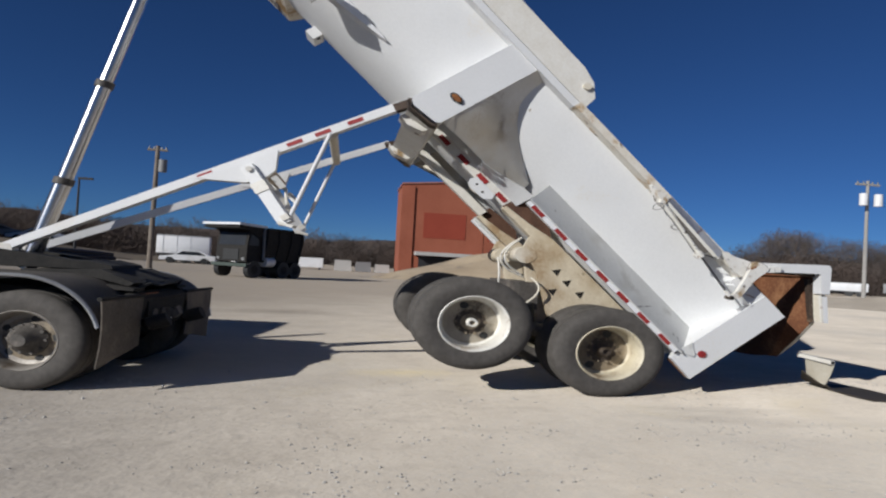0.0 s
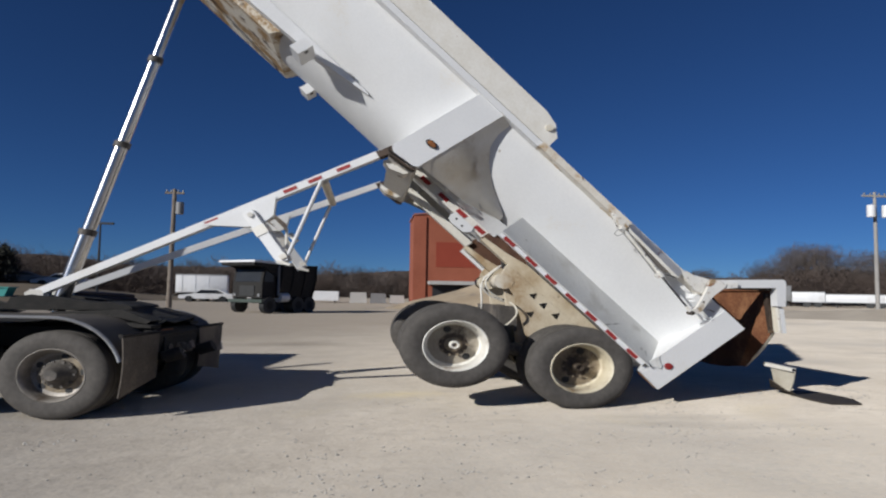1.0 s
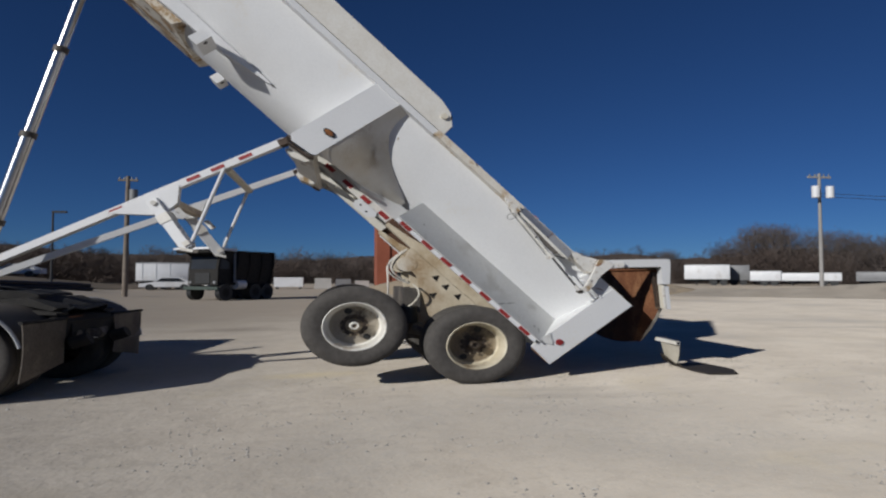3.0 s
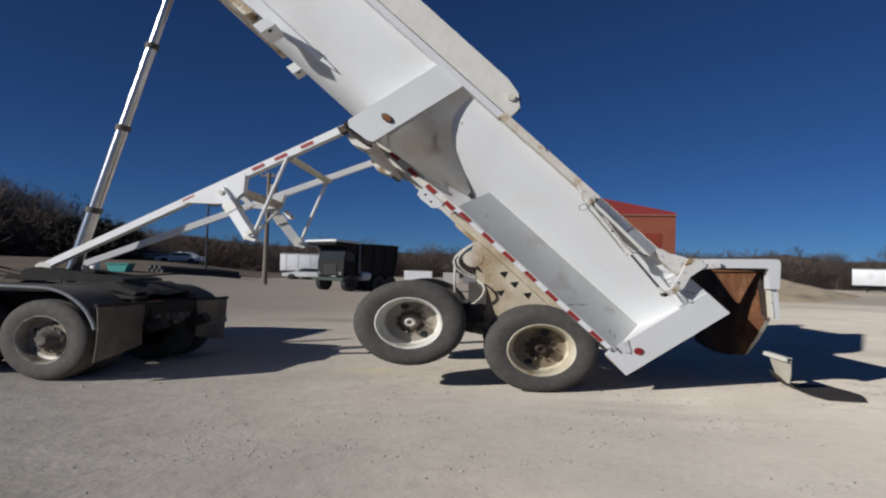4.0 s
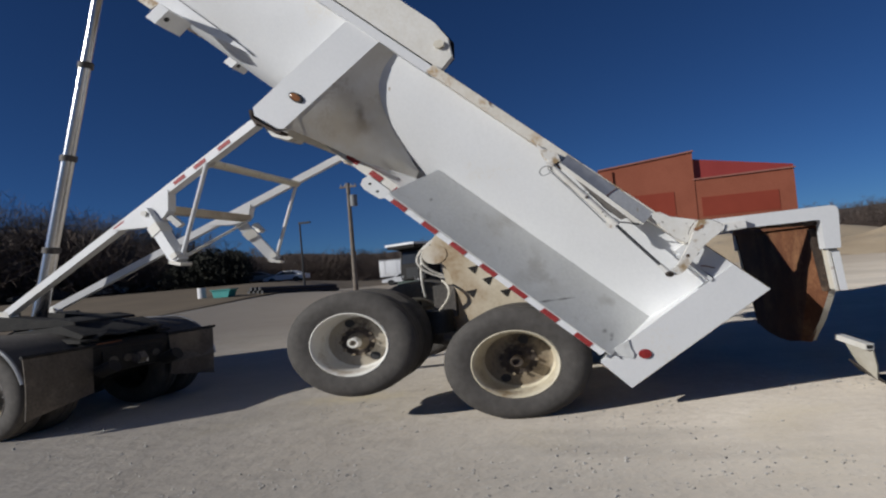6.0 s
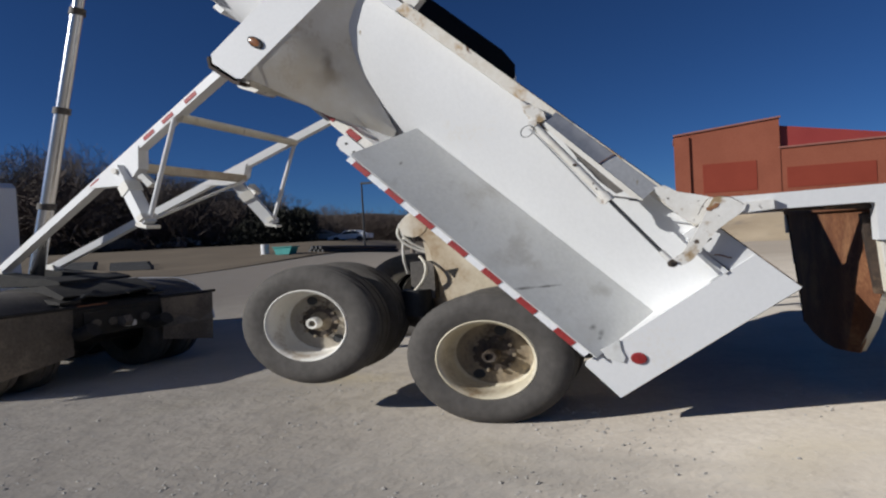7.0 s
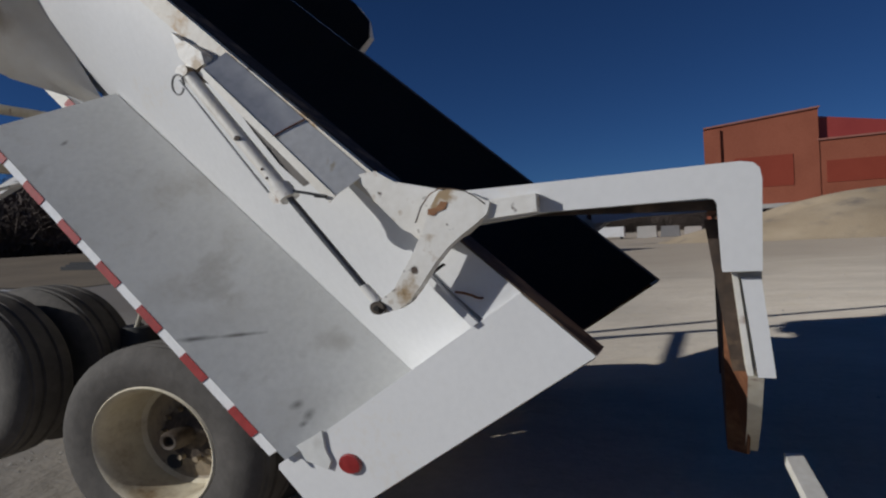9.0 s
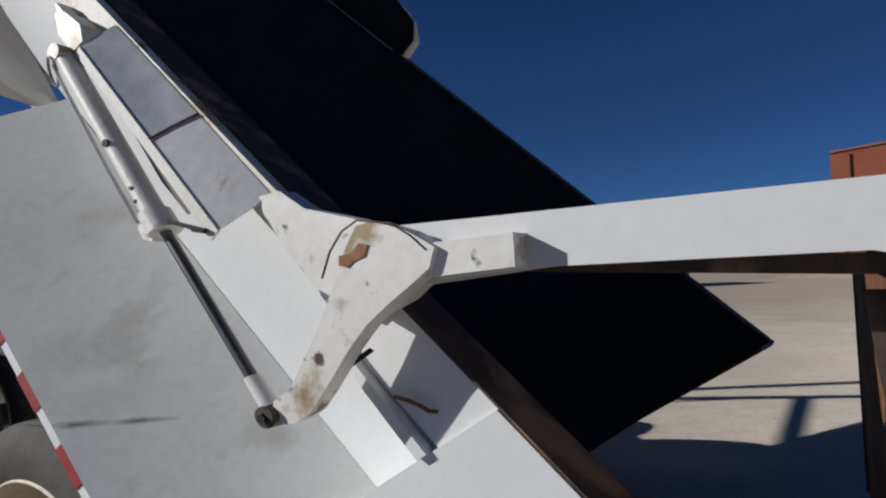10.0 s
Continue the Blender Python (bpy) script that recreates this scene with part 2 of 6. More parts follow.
def grit(m):
    """Relief of packed crushed stone: tyre-worn swells, lumps and pebbles; pebbles a touch paler, hollows darker."""
    n, l = m.node_tree.nodes, m.node_tree.links
    bsdf = n["Principled BSDF"]
    at = n.new("ShaderNodeTexCoord")

    def noise_of(scale, detail, long=(1, 1, 1)):
        mp = n.new("ShaderNodeMapping")
        mp.inputs["Scale"].default_value = long
        l.new(at.outputs["Object"], mp.inputs["Vector"])
        t = n.new("ShaderNodeTexNoise")
        t.inputs["Scale"].default_value, t.inputs["Detail"].default_value = scale, detail
        l.new(mp.outputs[0], t.inputs["Vector"])
        return t.outputs["Fac"]

    cells = n.new("ShaderNodeTexVoronoi")
    cells.inputs["Scale"].default_value = 30
    l.new(at.outputs["Object"], cells.inputs["Vector"])
    bump = None
    for height, strength, dist in ((noise_of(1.6, 4, (0.5, 1.6, 1)), 0.5, 0.05), (noise_of(7, 8), 0.55, 0.03), (cells.outputs["Distance"], 0.18, 0.012), (noise_of(90, 6), 0.2, 0.006)):
        b = n.new("ShaderNodeBump")
        b.inputs["Strength"].default_value, b.inputs["Distance"].default_value = strength, dist
        l.new(height, b.inputs["Height"])
        if bump:
            l.new(bump.outputs[0], b.inputs["Normal"])
        bump = b
    l.new(bump.outputs[0], bsdf.inputs["Normal"])
    old = bsdf.inputs["Base Color"].links[0].from_socket
    for fac, lo, hi, tint in ((noise_of(5, 8, (0.7, 1.3, 1)), 0.52, 0.72, (0.40, 0.35, 0.29)), (noise_of(40, 4), 0.62, 0.74, (0.32, 0.285, 0.24)), (noise_of(60, 4), 0.64, 0.74, (0.66, 0.60, 0.51)), (noise_of(0.9, 6), 0.58, 0.75, (0.50, 0.43, 0.315))):
        r = n.new("ShaderNodeMapRange")
        r.inputs[1].default_value, r.inputs[2].default_value, r.inputs[4].default_value = lo, hi, 0.55
        l.new(fac, r.inputs[0])
        x = n.new("ShaderNodeMix")
        x.data_type = "RGBA"
        x.inputs[7].default_value = (*tint, 1)
        l.new(r.outputs[0], x.inputs[0])
        l.new(old, x.inputs[6])
        old = x.outputs[2]
    l.new(old, bsdf.inputs["Base Color"])


# the hanger's casting is paler, its plate browner towards the rail
for centre, size, colour in (((-0.73, 0.545, 1.16), (0.16, 0.3, 0.30), (0.72, 0.68, 0.60)), ((-0.91, 0.545, 1.29), (0.12, 0.3, 0.16), (0.72, 0.68, 0.60)), ((-0.37, 0.545, 1.41), (0.22, 0.3, 0.22), (0.40, 0.30, 0.18)), ((0.04, 0.545, 1.01), (0.18, 0.3, 0.16), (0.40, 0.30, 0.18))):
    smudge(BEIGE, centre, size, colour, 0.7)
# scrapes and grime on the fender, then the smear on the slanting web
for centre, size, most in (((0.24, 0.0, 0.806), (0.06, 0.2, 0.010), 0.9), ((0.36, 0.09, 0.806), (0.08, 0.2, 0.008), 0.9), ((0.613, 0.077, 0.567), (0.022, 0.1, 0.018), 0.95), ((0.656, 0.081, 0.533), (0.02, 0.1, 0.022), 0.95), ((0.652, 0.052, 0.508), (0.016, 0.1, 0.012), 0.95), ((-0.538, 0.118, 1.61), (0.012, 0.1, 0.018), 0.95)):
    smudge(GREY, centre, size, (0.11, 0.105, 0.095), most)
for centre, size in (((0.30, 0.05, 0.86), (0.16, 0.3, 0.05)), ((0.62, 0.07, 0.55), (0.12, 0.3, 0.10)), ((0.08, 0.0, 0.95), (0.10, 0.3, 0.09))):
    smudge(GREY, centre, size, (0.43, 0.415, 0.38), 0.3)
smudge(WEBPAINT, (-1.05, 0.165, 2.32), (0.05, 0.1, 0.14), (0.12, 0.08, 0.05))
smudge(WEBPAINT, (-1.08, 0.19, 2.24), (0.12, 0.15, 0.08), (0.22, 0.16, 0.10), 0.6)
smudge(WEBPAINT, (-1.26, 0.13, 2.25), (0.40, 0.40, 0.28), (0.58, 0.49, 0.36), 0.6)
grit(GRAVELGROUND)
# oily streak beside the tractor and pale yellow dust before the wheels
smudge(GRAVELGROUND, (-3.65, 7.85, 0), (1.5, 0.75, 2), (0.19, 0.165, 0.135), 0.8)
smudge(GRAVELGROUND, (-1.7, 1.15, 0), (0.7, 0.28, 2), (0.60, 0.50, 0.30), 0.6)
earth_zone(GRAVELGROUND, 5.0, 17.0, (0.285, 0.235, 0.18))
STONE = material("limestone_chips", (0.36, 0.335, 0.30), (0.56, 0.53, 0.485), 8, 0.95, island=0.7, bump=0.3)
BRICK = material("red_brick", (0.25, 0.07, 0.036), (0.34, 0.105, 0.058), 0.5, 0.9, bump=0.2, bump_scale=6, fine=9)
DARKBRICK = material("dark_red_brick_infill", (0.23, 0.036, 0.017), (0.29, 0.050, 0.026), 0.6, 0.9, bump=0.2, bump_scale=6)
REDROOF = material("red_metal_roof", (0.26, 0.035, 0.03), (0.34, 0.055, 0.045), 0.6, 0.5)
CONCRETE = material("grey_concrete", (0.36, 0.35, 0.33), (0.5, 0.48, 0.45), 1, 0.9, bump=0.2, bump_scale=10)
COPING = material("dull_red_coping", (0.27, 0.10, 0.075), (0.38, 0.17, 0.13), 1, 0.8)
FARWHITE = material("dull_white_sheet", (0.66, 0.66, 0.66), (0.8, 0.8, 0.8), 0.8, 0.5, stain=(0.45, 0.42, 0.38), stain_scale=0.7, stain_at=0.68)
FARDARK = material("dark_painted_steel", (0.012, 0.013, 0.015), (0.035, 0.035, 0.038), 1, 0.5)
FARGREY = material("grey_painted_steel", (0.16, 0.16, 0.16), (0.26, 0.26, 0.26), 1, 0.5)
DUSTYFLAP = material("dusty_brown_rubber", (0.062, 0.052, 0.042), (0.150, 0.126, 0.102), 3, 0.8, bump=0.15, bump_scale=20, stain=(0.19, 0.155, 0.12), stain_scale=3, stain_at=0.6)
FARGREEN = material("faded_dark_green_paint", (0.030, 0.045, 0.036), (0.075, 0.095, 0.08), 1.5, 0.5)
GLASS = material("dusty_window_glass", (0.012, 0.014, 0.016), (0.03, 0.033, 0.036), 1, 0.3)
POLEWOOD = material("weathered_pole_wood", (0.14, 0.11, 0.085), (0.26, 0.22, 0.18), 3, 0.9, bump=0.3)
POLELIGHT = material("pale_pole_wood", (0.26, 0.245, 0.225), (0.38, 0.36, 0.335), 3, 0.9, bump=0.3)
BARK = material("winter_bark", (0.075, 0.058, 0.050), (0.125, 0.102, 0.088), 2, 0.95, island=0.35)
BRUSH = material("bare_brush", (0.060, 0.042, 0.034), (0.105, 0.077, 0.062), 0.4, 0.95, island=0.35)
TEAL = material("teal_paint", (0.02, 0.22, 0.20), (0.04, 0.32, 0.29), 3, 0.5)
EVERGREEN = material("dark_cedar_foliage", (0.014, 0.015, 0.010), (0.030, 0.029, 0.020), 1, 0.95, island=0.35)
DRYGRASS = material("dry_grass", (0.12, 0.088, 0.056), (0.215, 0.165, 0.105), 0.3, 0.95, bump=0.5, bump_scale=9)
PALEGRAVEL = material("pale_gravel_pile", (0.43, 0.365, 0.285), (0.60, 0.525, 0.42), 0.5, 0.95, bump=0.8, bump_scale=8, stain=(0.30, 0.26, 0.215), stain_scale=0.8, stain_at=0.68)
DIRTPILE = material("sand_pile", (0.37, 0.28, 0.18), (0.53, 0.425, 0.295), 0.5, 0.95, bump=0.8, bump_scale=8, stain=(0.22, 0.19, 0.16), stain_scale=0.8, stain_at=0.66)


# ---- building helpers: all coordinates in true metres, z up from the ground under the rear wheel ----
SQUASH = Matrix.Diagonal((1, 1, HEIGHT, 1))


def thing(name, base, label, category, group="", kind=""):
    ob = new(name)
    ob.empty_display_size = 0.2
    ob.location = (base[0], base[1], base[2] * HEIGHT)
    return tagged(ob, label, category, group, kind)


def base_of(ob):
    v = Vector((0, 0, 0))
    while ob is not None:
        v = v + ob.location
        ob = ob.parent
    return v


def part(name, bm, mat, parent, label="", at=None, smooth=True, kind="", soft=0.0):
    """A bmesh in true world metres becomes one mesh under parent; at: its own origin."""
    if soft:
        sharp = [e for e in bm.edges if len(e.link_faces) == 2 and e.calc_face_angle(0) > 0.6]
        bmesh.ops.bevel(bm, geom=sharp, offset=soft, segments=2, affect="EDGES", profile=0.5)
    home = base_of(parent)
    here = Vector((at[0], at[1], at[2] * HEIGHT)) if at is not None else home
    bm.transform(Matrix.Translation(-here) @ SQUASH)
    bmesh.ops.recalc_face_normals(bm, faces=bm.faces)
    me = bpy.data.meshes.new(name)
    bm.to_mesh(me)
    bm.free()
    for m in mat if isinstance(mat, (list, tuple)) else [mat]:
        me.materials.append(m)
    if smooth:
        me.polygons.foreach_set("use_smooth", [True] * len(me.polygons))
        me.set_sharp_from_angle(angle=radians(35))
    ob = new(name, me)
    ob.parent = parent
    ob.location = here - home
    return tagged(ob, label, kind=kind)


def single(name, bm, mat, label, category, base=(0, 0, 0), group="", kind="", soft=0.0, smooth=True):
    """A thing that is one mesh."""
    if soft:
        sharp = [e for e in bm.edges if len(e.link_faces) == 2 and e.calc_face_angle(0) > 0.6]
        bmesh.ops.bevel(bm, geom=sharp, offset=soft, segments=2, affect="EDGES", profile=0.5)
    here = Vector((base[0], base[1], base[2] * HEIGHT))
    bm.transform(Matrix.Translation(-here) @ SQUASH)
    bmesh.ops.recalc_face_normals(bm, faces=bm.faces)
    me = bpy.data.meshes.new(name)
    bm.to_mesh(me)
    bm.free()
    for m in mat if isinstance(mat, (list, tuple)) else [mat]:
        me.materials.append(m)
    if smooth:
        me.polygons.foreach_set("use_smooth", [True] * len(me.polygons))
        me.set_sharp_from_angle(angle=radians(35))
    ob = new(name, me)
    ob.location = here
    return tagged(ob, label, category, group, kind)


def box(bm, lo, hi, m=None):
    v = [bm.verts.new((x, y, z)) for x in (lo[0], hi[0]) for y in (lo[1], hi[1]) for z in (lo[2], hi[2])]
    for f in ((0, 1, 3, 2), (4, 6, 7, 5), (0, 4, 5, 1), (2, 3, 7, 6), (0, 2, 6, 4), (1, 5, 7, 3)):
        bm.faces.new([v[i] for i in f])
    if m:
        bmesh.ops.transform(bm, matrix=m, verts=v)
    return bm


def prism(bm, poly, a, b, axis=1, m=None):
    """A polygon of two coordinates, drawn out along axis from a to b."""
    def put(p, d):
        q = list(p)
        q.insert(axis, d)
        return bm.verts.new(q)
    lo, hi = [put(p, a) for p in poly], [put(p, b) for p in poly]
    bm.faces.new(lo)
    bm.faces.new(hi[::-1])
    for i in range(len(poly)):
        j = (i + 1) % len(poly)
        bm.faces.new((lo[i], lo[j], hi[j], hi[i]))
    if m:
        bmesh.ops.transform(bm, matrix=m, verts=lo + hi)
    return bm


def tube(bm, p, q, r, r2=None, seg=12, caps=True):
    p, q = Vector(p), Vector(q)
    d = (q - p).normalized()
    u = d.orthogonal().normalized()
    w = d.cross(u)
    rings = []
    for o, k in ((p, r), (q, r if r2 is None else r2)):
        rings.append([bm.verts.new(o + (u * math.cos(t) + w * math.sin(t)) * k) for t in (2 * math.pi * i / seg for i in range(seg))])
    for i in range(seg):
        j = (i + 1) % seg
        bm.faces.new((rings[0][i], rings[0][j], rings[1][j], rings[1][i]))
    if caps:
        bm.faces.new(rings[0][::-1])
        bm.faces.new(rings[1])
    return bm


def bar(bm, p, q, wide, high, up=(0, 0, 1)):
    """A square bar from p to q; high lies as near as can be along up."""
    p, q = Vector(p), Vector(q)
    d = (q - p).normalized()
    s = d.cross(Vector(up)).normalized()
    h = s.cross(d)
    rows = [[bm.verts.new(o + s * a * wide / 2 + h * b * high / 2) for a, b in ((-1, -1), (1, -1), (1, 1), (-1, 1))] for o in (p, q)]
    for i in range(4):
        j = (i + 1) % 4
        bm.faces.new((rows[0][i], rows[0][j], rows[1][j], rows[1][i]))
    bm.faces.new(rows[0][::-1])
    bm.faces.new(rows[1])
    return bm


def pipe(bm, pts, r, seg=8):
    """A bent round pipe or hose through points."""
    pts = [Vector(p) for p in pts]
    rings = []
    for i, p in enumerate(pts):
        d = (pts[min(i + 1, len(pts) - 1)] - pts[max(i - 1, 0)]).normalized()
        u = d.cross(Vector((0.31, 0.2, 0.93))).normalized()
        w = d.cross(u)
        rings.append([bm.verts.new(p + (u * math.cos(t) + w * math.sin(t)) * r) for t in (2 * math.pi * k / seg for k in range(seg))])
    for a, b in zip(rings, rings[1:]):
        for k in range(seg):
            bm.faces.new((a[k], a[(k + 1) % seg], b[(k + 1) % seg], b[k]))
    bm.faces.new(rings[0][::-1])
    bm.faces.new(rings[-1])
    return bm


def lathe(bm, profile, centre, seg=40):
    """Profile of (y, r) turned about the line along y through centre."""
    c = Vector(centre)
    rings = []
    for y, r in profile:
        if r < 1e-4:
            rings.append([bm.verts.new(c + Vector((0, y, 0)))])
        else:
            rings.append([bm.verts.new(c + Vector((r * math.cos(t), y, r * math.sin(t)))) for t in (2 * math.pi * k / seg for k in range(seg))])
    for a, b in zip(rings, rings[1:]):
        for k in range(seg):
            j = (k + 1) % seg
            if len(a) == 1:
                bm.faces.new((a[0], b[k], b[j]))
            elif len(b) == 1:
                bm.faces.new((a[k], a[j], b[0]))
            else:
                bm.faces.new((a[k], a[j], b[j], b[k]))
    return bm


def grid(bm, rows):
    """Quads between rows of points."""
    vs = [[bm.verts.new(p) for p in row] for row in rows]
    for a, b in zip(vs, vs[1:]):
        for i in range(len(a) - 1):
            bm.faces.new((a[i], a[i + 1], b[i + 1], b[i]))
    return vs


def thicken(bm, thick):
    """Gives a sheet its thickness."""
    bm.normal_update()
    bmesh.ops.solidify(bm, geom=bm.faces[:], thickness=thick)


def B():
    return bmesh.new()


def smoothstep(a, b, x):
    t = min(max((x - a) / (b - a), 0), 1)
    return t * t * (3 - 2 * t)


def field_rise(x, y):
    """Gentle slope of the field up to the woods, beyond the yard's edge."""
    away = math.hypot(x + 1.6, y + 6.3)
    turn = math.degrees(math.atan2(x + 1.6, y + 6.3))
    return 1.5 * smoothstep(28, 60, away) * smoothstep(16, 27, -turn) * (1 - smoothstep(85, 110, -turn))


def ground_z(x, y):
    """Height of the yard in true metres: it dips towards the tractor and is slightly uneven."""
    z = 0.034 * x * math.exp(-(x / 9) ** 2 - (y / 13) ** 2)
    far = smoothstep(3, 25, math.hypot(x, y))
    z += 0.10 * far * noise.noise((x * 0.06, y * 0.06, 1.7)) + 0.012 * noise.noise((x * 0.7, y * 0.7, 4.0)) * smoothstep(0.3, 1.5, min(math.hypot(x, y), 9))
    return z + field_rise(x, y)


# ---- ground ----
def build_ground():
    bm = B()
    step = [0.0]
    d = 0.25
    while step[-1] < 900:
        step.append(step[-1] + d)
        d *= 1.0 if step[-1] < 9 else 1.09
    line = [-v for v in step[:0:-1]] + step
    grid(bm, [[(x, y, ground_z(x, y)) for x in line] for y in line])
    ob = single("ground", bm, GRAVELGROUND, "pale crushed limestone yard with wheel-packed dust", "ground", kind="structure")
    return ob


build_ground()

# ---- dump trailer, tipped ----
# Body axes: s runs from the rear end towards the front, y across, h from the bottom to the top.
TIP = radians(49.1)
DEEP = 0.965
BODY = Matrix(((-math.cos(TIP), 0, DEEP * math.sin(TIP), 0.752), (0, 1, 0, 0), (math.sin(TIP), 0, DEEP * math.cos(TIP), 0.243), (0, 0, 0, 1)))
WIDE = 2.40


trailer = thing("dump_trailer", (0, 1.2, 0), "white half-round dump trailer tipped up with its tailgate open", "dump trailer")

# the half-round tub: y of the near side by height
SIDE = [(1.20, 0.09), (1.05, 0.115), (0.90, 0.155), (0.75, 0.22), (0.62, 0.30), (0.50, 0.39), (0.40, 0.48), (0.31, 0.60), (0.24, 0.75), (0.20, 0.92), (0.18, 1.07), (0.175, 1.2)]
ROUND = SIDE + [(h, WIDE - y) for h, y in SIDE[-2::-1]]
LENGTH = 7.9


def tub_y(h):
    return float(np.interp(h, [p[0] for p in SIDE[::-1]], [p[1] for p in SIDE[::-1]]))


def build_tub():
    bm = B()
    for s0, s1 in ((0.02, LENGTH),):
        grid(bm, [[(s0 + (s1 - s0) * i / 10, y, h) for h, y in ROUND] for i in range(11)])
    bm.transform(BODY)
    part("tub", bm, WHITE, trailer, "freshly painted white steel tub")
    # Lining runs up over the rail; its near-black colour holds the tub's inner shade.
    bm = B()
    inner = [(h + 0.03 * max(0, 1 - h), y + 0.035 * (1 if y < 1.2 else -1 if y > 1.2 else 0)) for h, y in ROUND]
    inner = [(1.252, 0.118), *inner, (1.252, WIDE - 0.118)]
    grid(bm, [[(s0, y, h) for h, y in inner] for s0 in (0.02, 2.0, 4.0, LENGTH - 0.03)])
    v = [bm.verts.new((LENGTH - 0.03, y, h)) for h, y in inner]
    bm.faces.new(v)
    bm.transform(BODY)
    part("tub_lining", bm, STEELSHADE, trailer, "worn steel inside of the tub, its shade put into the colour")
    bm = B()
    v = [(y, h) for h, y in ROUND]
    prism(bm, v, LENGTH, LENGTH + 0.03, axis=0, m=BODY)
    part("front_bulkhead", bm, WHITE, trailer)
    # edge of the tub at its rear end
    bm = B()
    grid(bm, [[(0.02, y, h) for h, y in ROUND], [(0.02, y, h) for h, y in inner[1:-1]]])
    bm.transform(BODY)
    part("rear_edge", bm, RUST, trailer, "bare rusty rear edge of the tub")


build_tub()


def side_parts(far):
    """Posts, rails and boards of one side; the far side mirrors the near one."""
    mirror = Matrix.Translation((0, WIDE, 0)) @ Matrix.Diagonal((1, -1, 1, 1)) if far else Matrix.Identity(4)

    def done(name, bm, mat, label="", soft=0.0, parent=trailer, smooth=True):
        bm.transform(mirror @ BODY)
        return part(name, bm, mat, parent, label, soft=soft, smooth=smooth)

    # rear corner post
    bm = prism(B(), [(0.0, 0.0), (0.30, 0.015), (0.315, 0.03), (0.315, 1.25), (0.0, 1.25)], 0.0, 0.05, axis=1)
    post = done("rear_post", bm, WHITE, "broad white rear post", soft=0.006)
    bm = prism(B(), [(0.0, 0.0), (0.28, 0.0), (0.28, 1.22), (0.0, 1.22)], 0.05, 0.09, axis=1)
    done("post_edge", prism(B(), [(-0.004, 0.02), (0.0, 0.02), (0.0, 1.235), (-0.004, 1.235)], 0.006, 0.09, axis=1), RUSTEDGE, "rusty brown rear edge of the post", parent=post)
    done("rear_post_lining", bm, RUST, "rusty inside of the rear post", parent=post)
    # filler between the post and the round tub, at the front of the post
    bm = B()
    hs = [1.2, 1.0, 0.8, 0.6, 0.4, 0.2, 0.06]
    grid(bm, [[(0.312, 0.05, h) for h in hs], [(0.312, tub_y(h) + 0.005, h) for h in hs]])
    done("post_gusset", bm, WHITE)
    # bolster in the middle of the body
    bm = prism(B(), [(3.66, 0.03), (3.70, 0.0), (3.95, -0.03), (4.02, 0.02), (4.02, 1.20), (3.66, 1.215)], 0.0, 0.10, axis=1)
    bolster = done("bolster", bm, WHITE, "broad white bolster post with an oval amber lamp", soft=0.012)
    done("bolster_seam", prism(B(), [(3.66, 0.0), (3.70, -0.028), (3.95, -0.058), (4.028, -0.005), (4.028, -0.03), (3.95, -0.082), (3.69, -0.052), (3.645, -0.02)], 0.004, 0.12, axis=1), RUSTEDGE, "dark seam under the bolster", parent=bolster)
    bm = B()
    grid(bm, [[(4.015, 0.09, h) for h in hs], [(4.015, tub_y(h), h) for h in hs]])
    done("bolster_web", bm, WHITE, parent=bolster)
    # slanting web from the bolster to the tub
    edge = [(3.52, 0.10, 1.205), (3.50, 0.14, 1.0), (3.42, 0.20, 0.83), (3.24, 0.275, 0.69), (3.02, 0.35, 0.56), (2.66, 0.43, 0.40), (2.65, 0.445, 0.37), (2.64, 0.46, 0.335)]
    bm = B()
    low = [(3.662, 0.004, 1.205), (3.662, 0.004, 1.05), (3.662, 0.004, 0.88), (3.662, 0.004, 0.72), (3.662, 0.004, 0.55), (3.662, 0.004, 0.38), (3.662, 0.004, 0.2), (3.662, 0.004, 0.05)]
    foot_line = [(3.662, 0.004, 0.05), (3.52, 0.085, 0.085), (3.36, 0.165, 0.118), (3.20, 0.25, 0.145), (3.06, 0.325, 0.178), (2.87, 0.43, 0.255), (2.64, 0.46, 0.335)]
    grid(bm, [[Vector(a).lerp(Vector(b), k / 6) for a, b in zip(low[:-1], edge[:-1])] + [foot_line[k]] for k in range(7)])
    done("slanting_web", bm, WEBPAINT, "stained slanting web plate behind the bolster", parent=bolster)
    # fender over the wheels
    bm = B()
    grid(bm, [[(0.31, -0.046, 0.114), (0.31, 0.37, 0.528)], [(2.53, -0.046, 0.120), (2.53, 0.37, 0.520)]])
    thicken(bm, 0.012)
    fender = done("fender", bm, GREY, "dusty white sloping fender plate", smooth=False)
    bm = box(B(), (0.36, -0.046, 0.070), (2.52, 0.0, 0.115))
    rail = done("fender_rail", bm, TAPEWHITE, "white rail with red reflective tape", soft=0.004)
    for s in (0.465, 0.78, 1.085, 1.385, 1.69, 1.985, 2.31):
        bm = box(B(), (s, -0.050, 0.071), (s + 0.15, -0.045, 0.113))
        done("reflective_tape", bm, RED, "red reflective tape", parent=rail)
    # top rail and sideboard
    done("rear_cap", prism(B(), [(0.0, 1.2), (0.0, 1.252), (0.66, 1.252), (0.66, 1.085), (0.315, 1.085), (0.315, 1.2)], 0.012, 0.115, axis=1), WHITE, "white cap behind the top rail", soft=0.006)
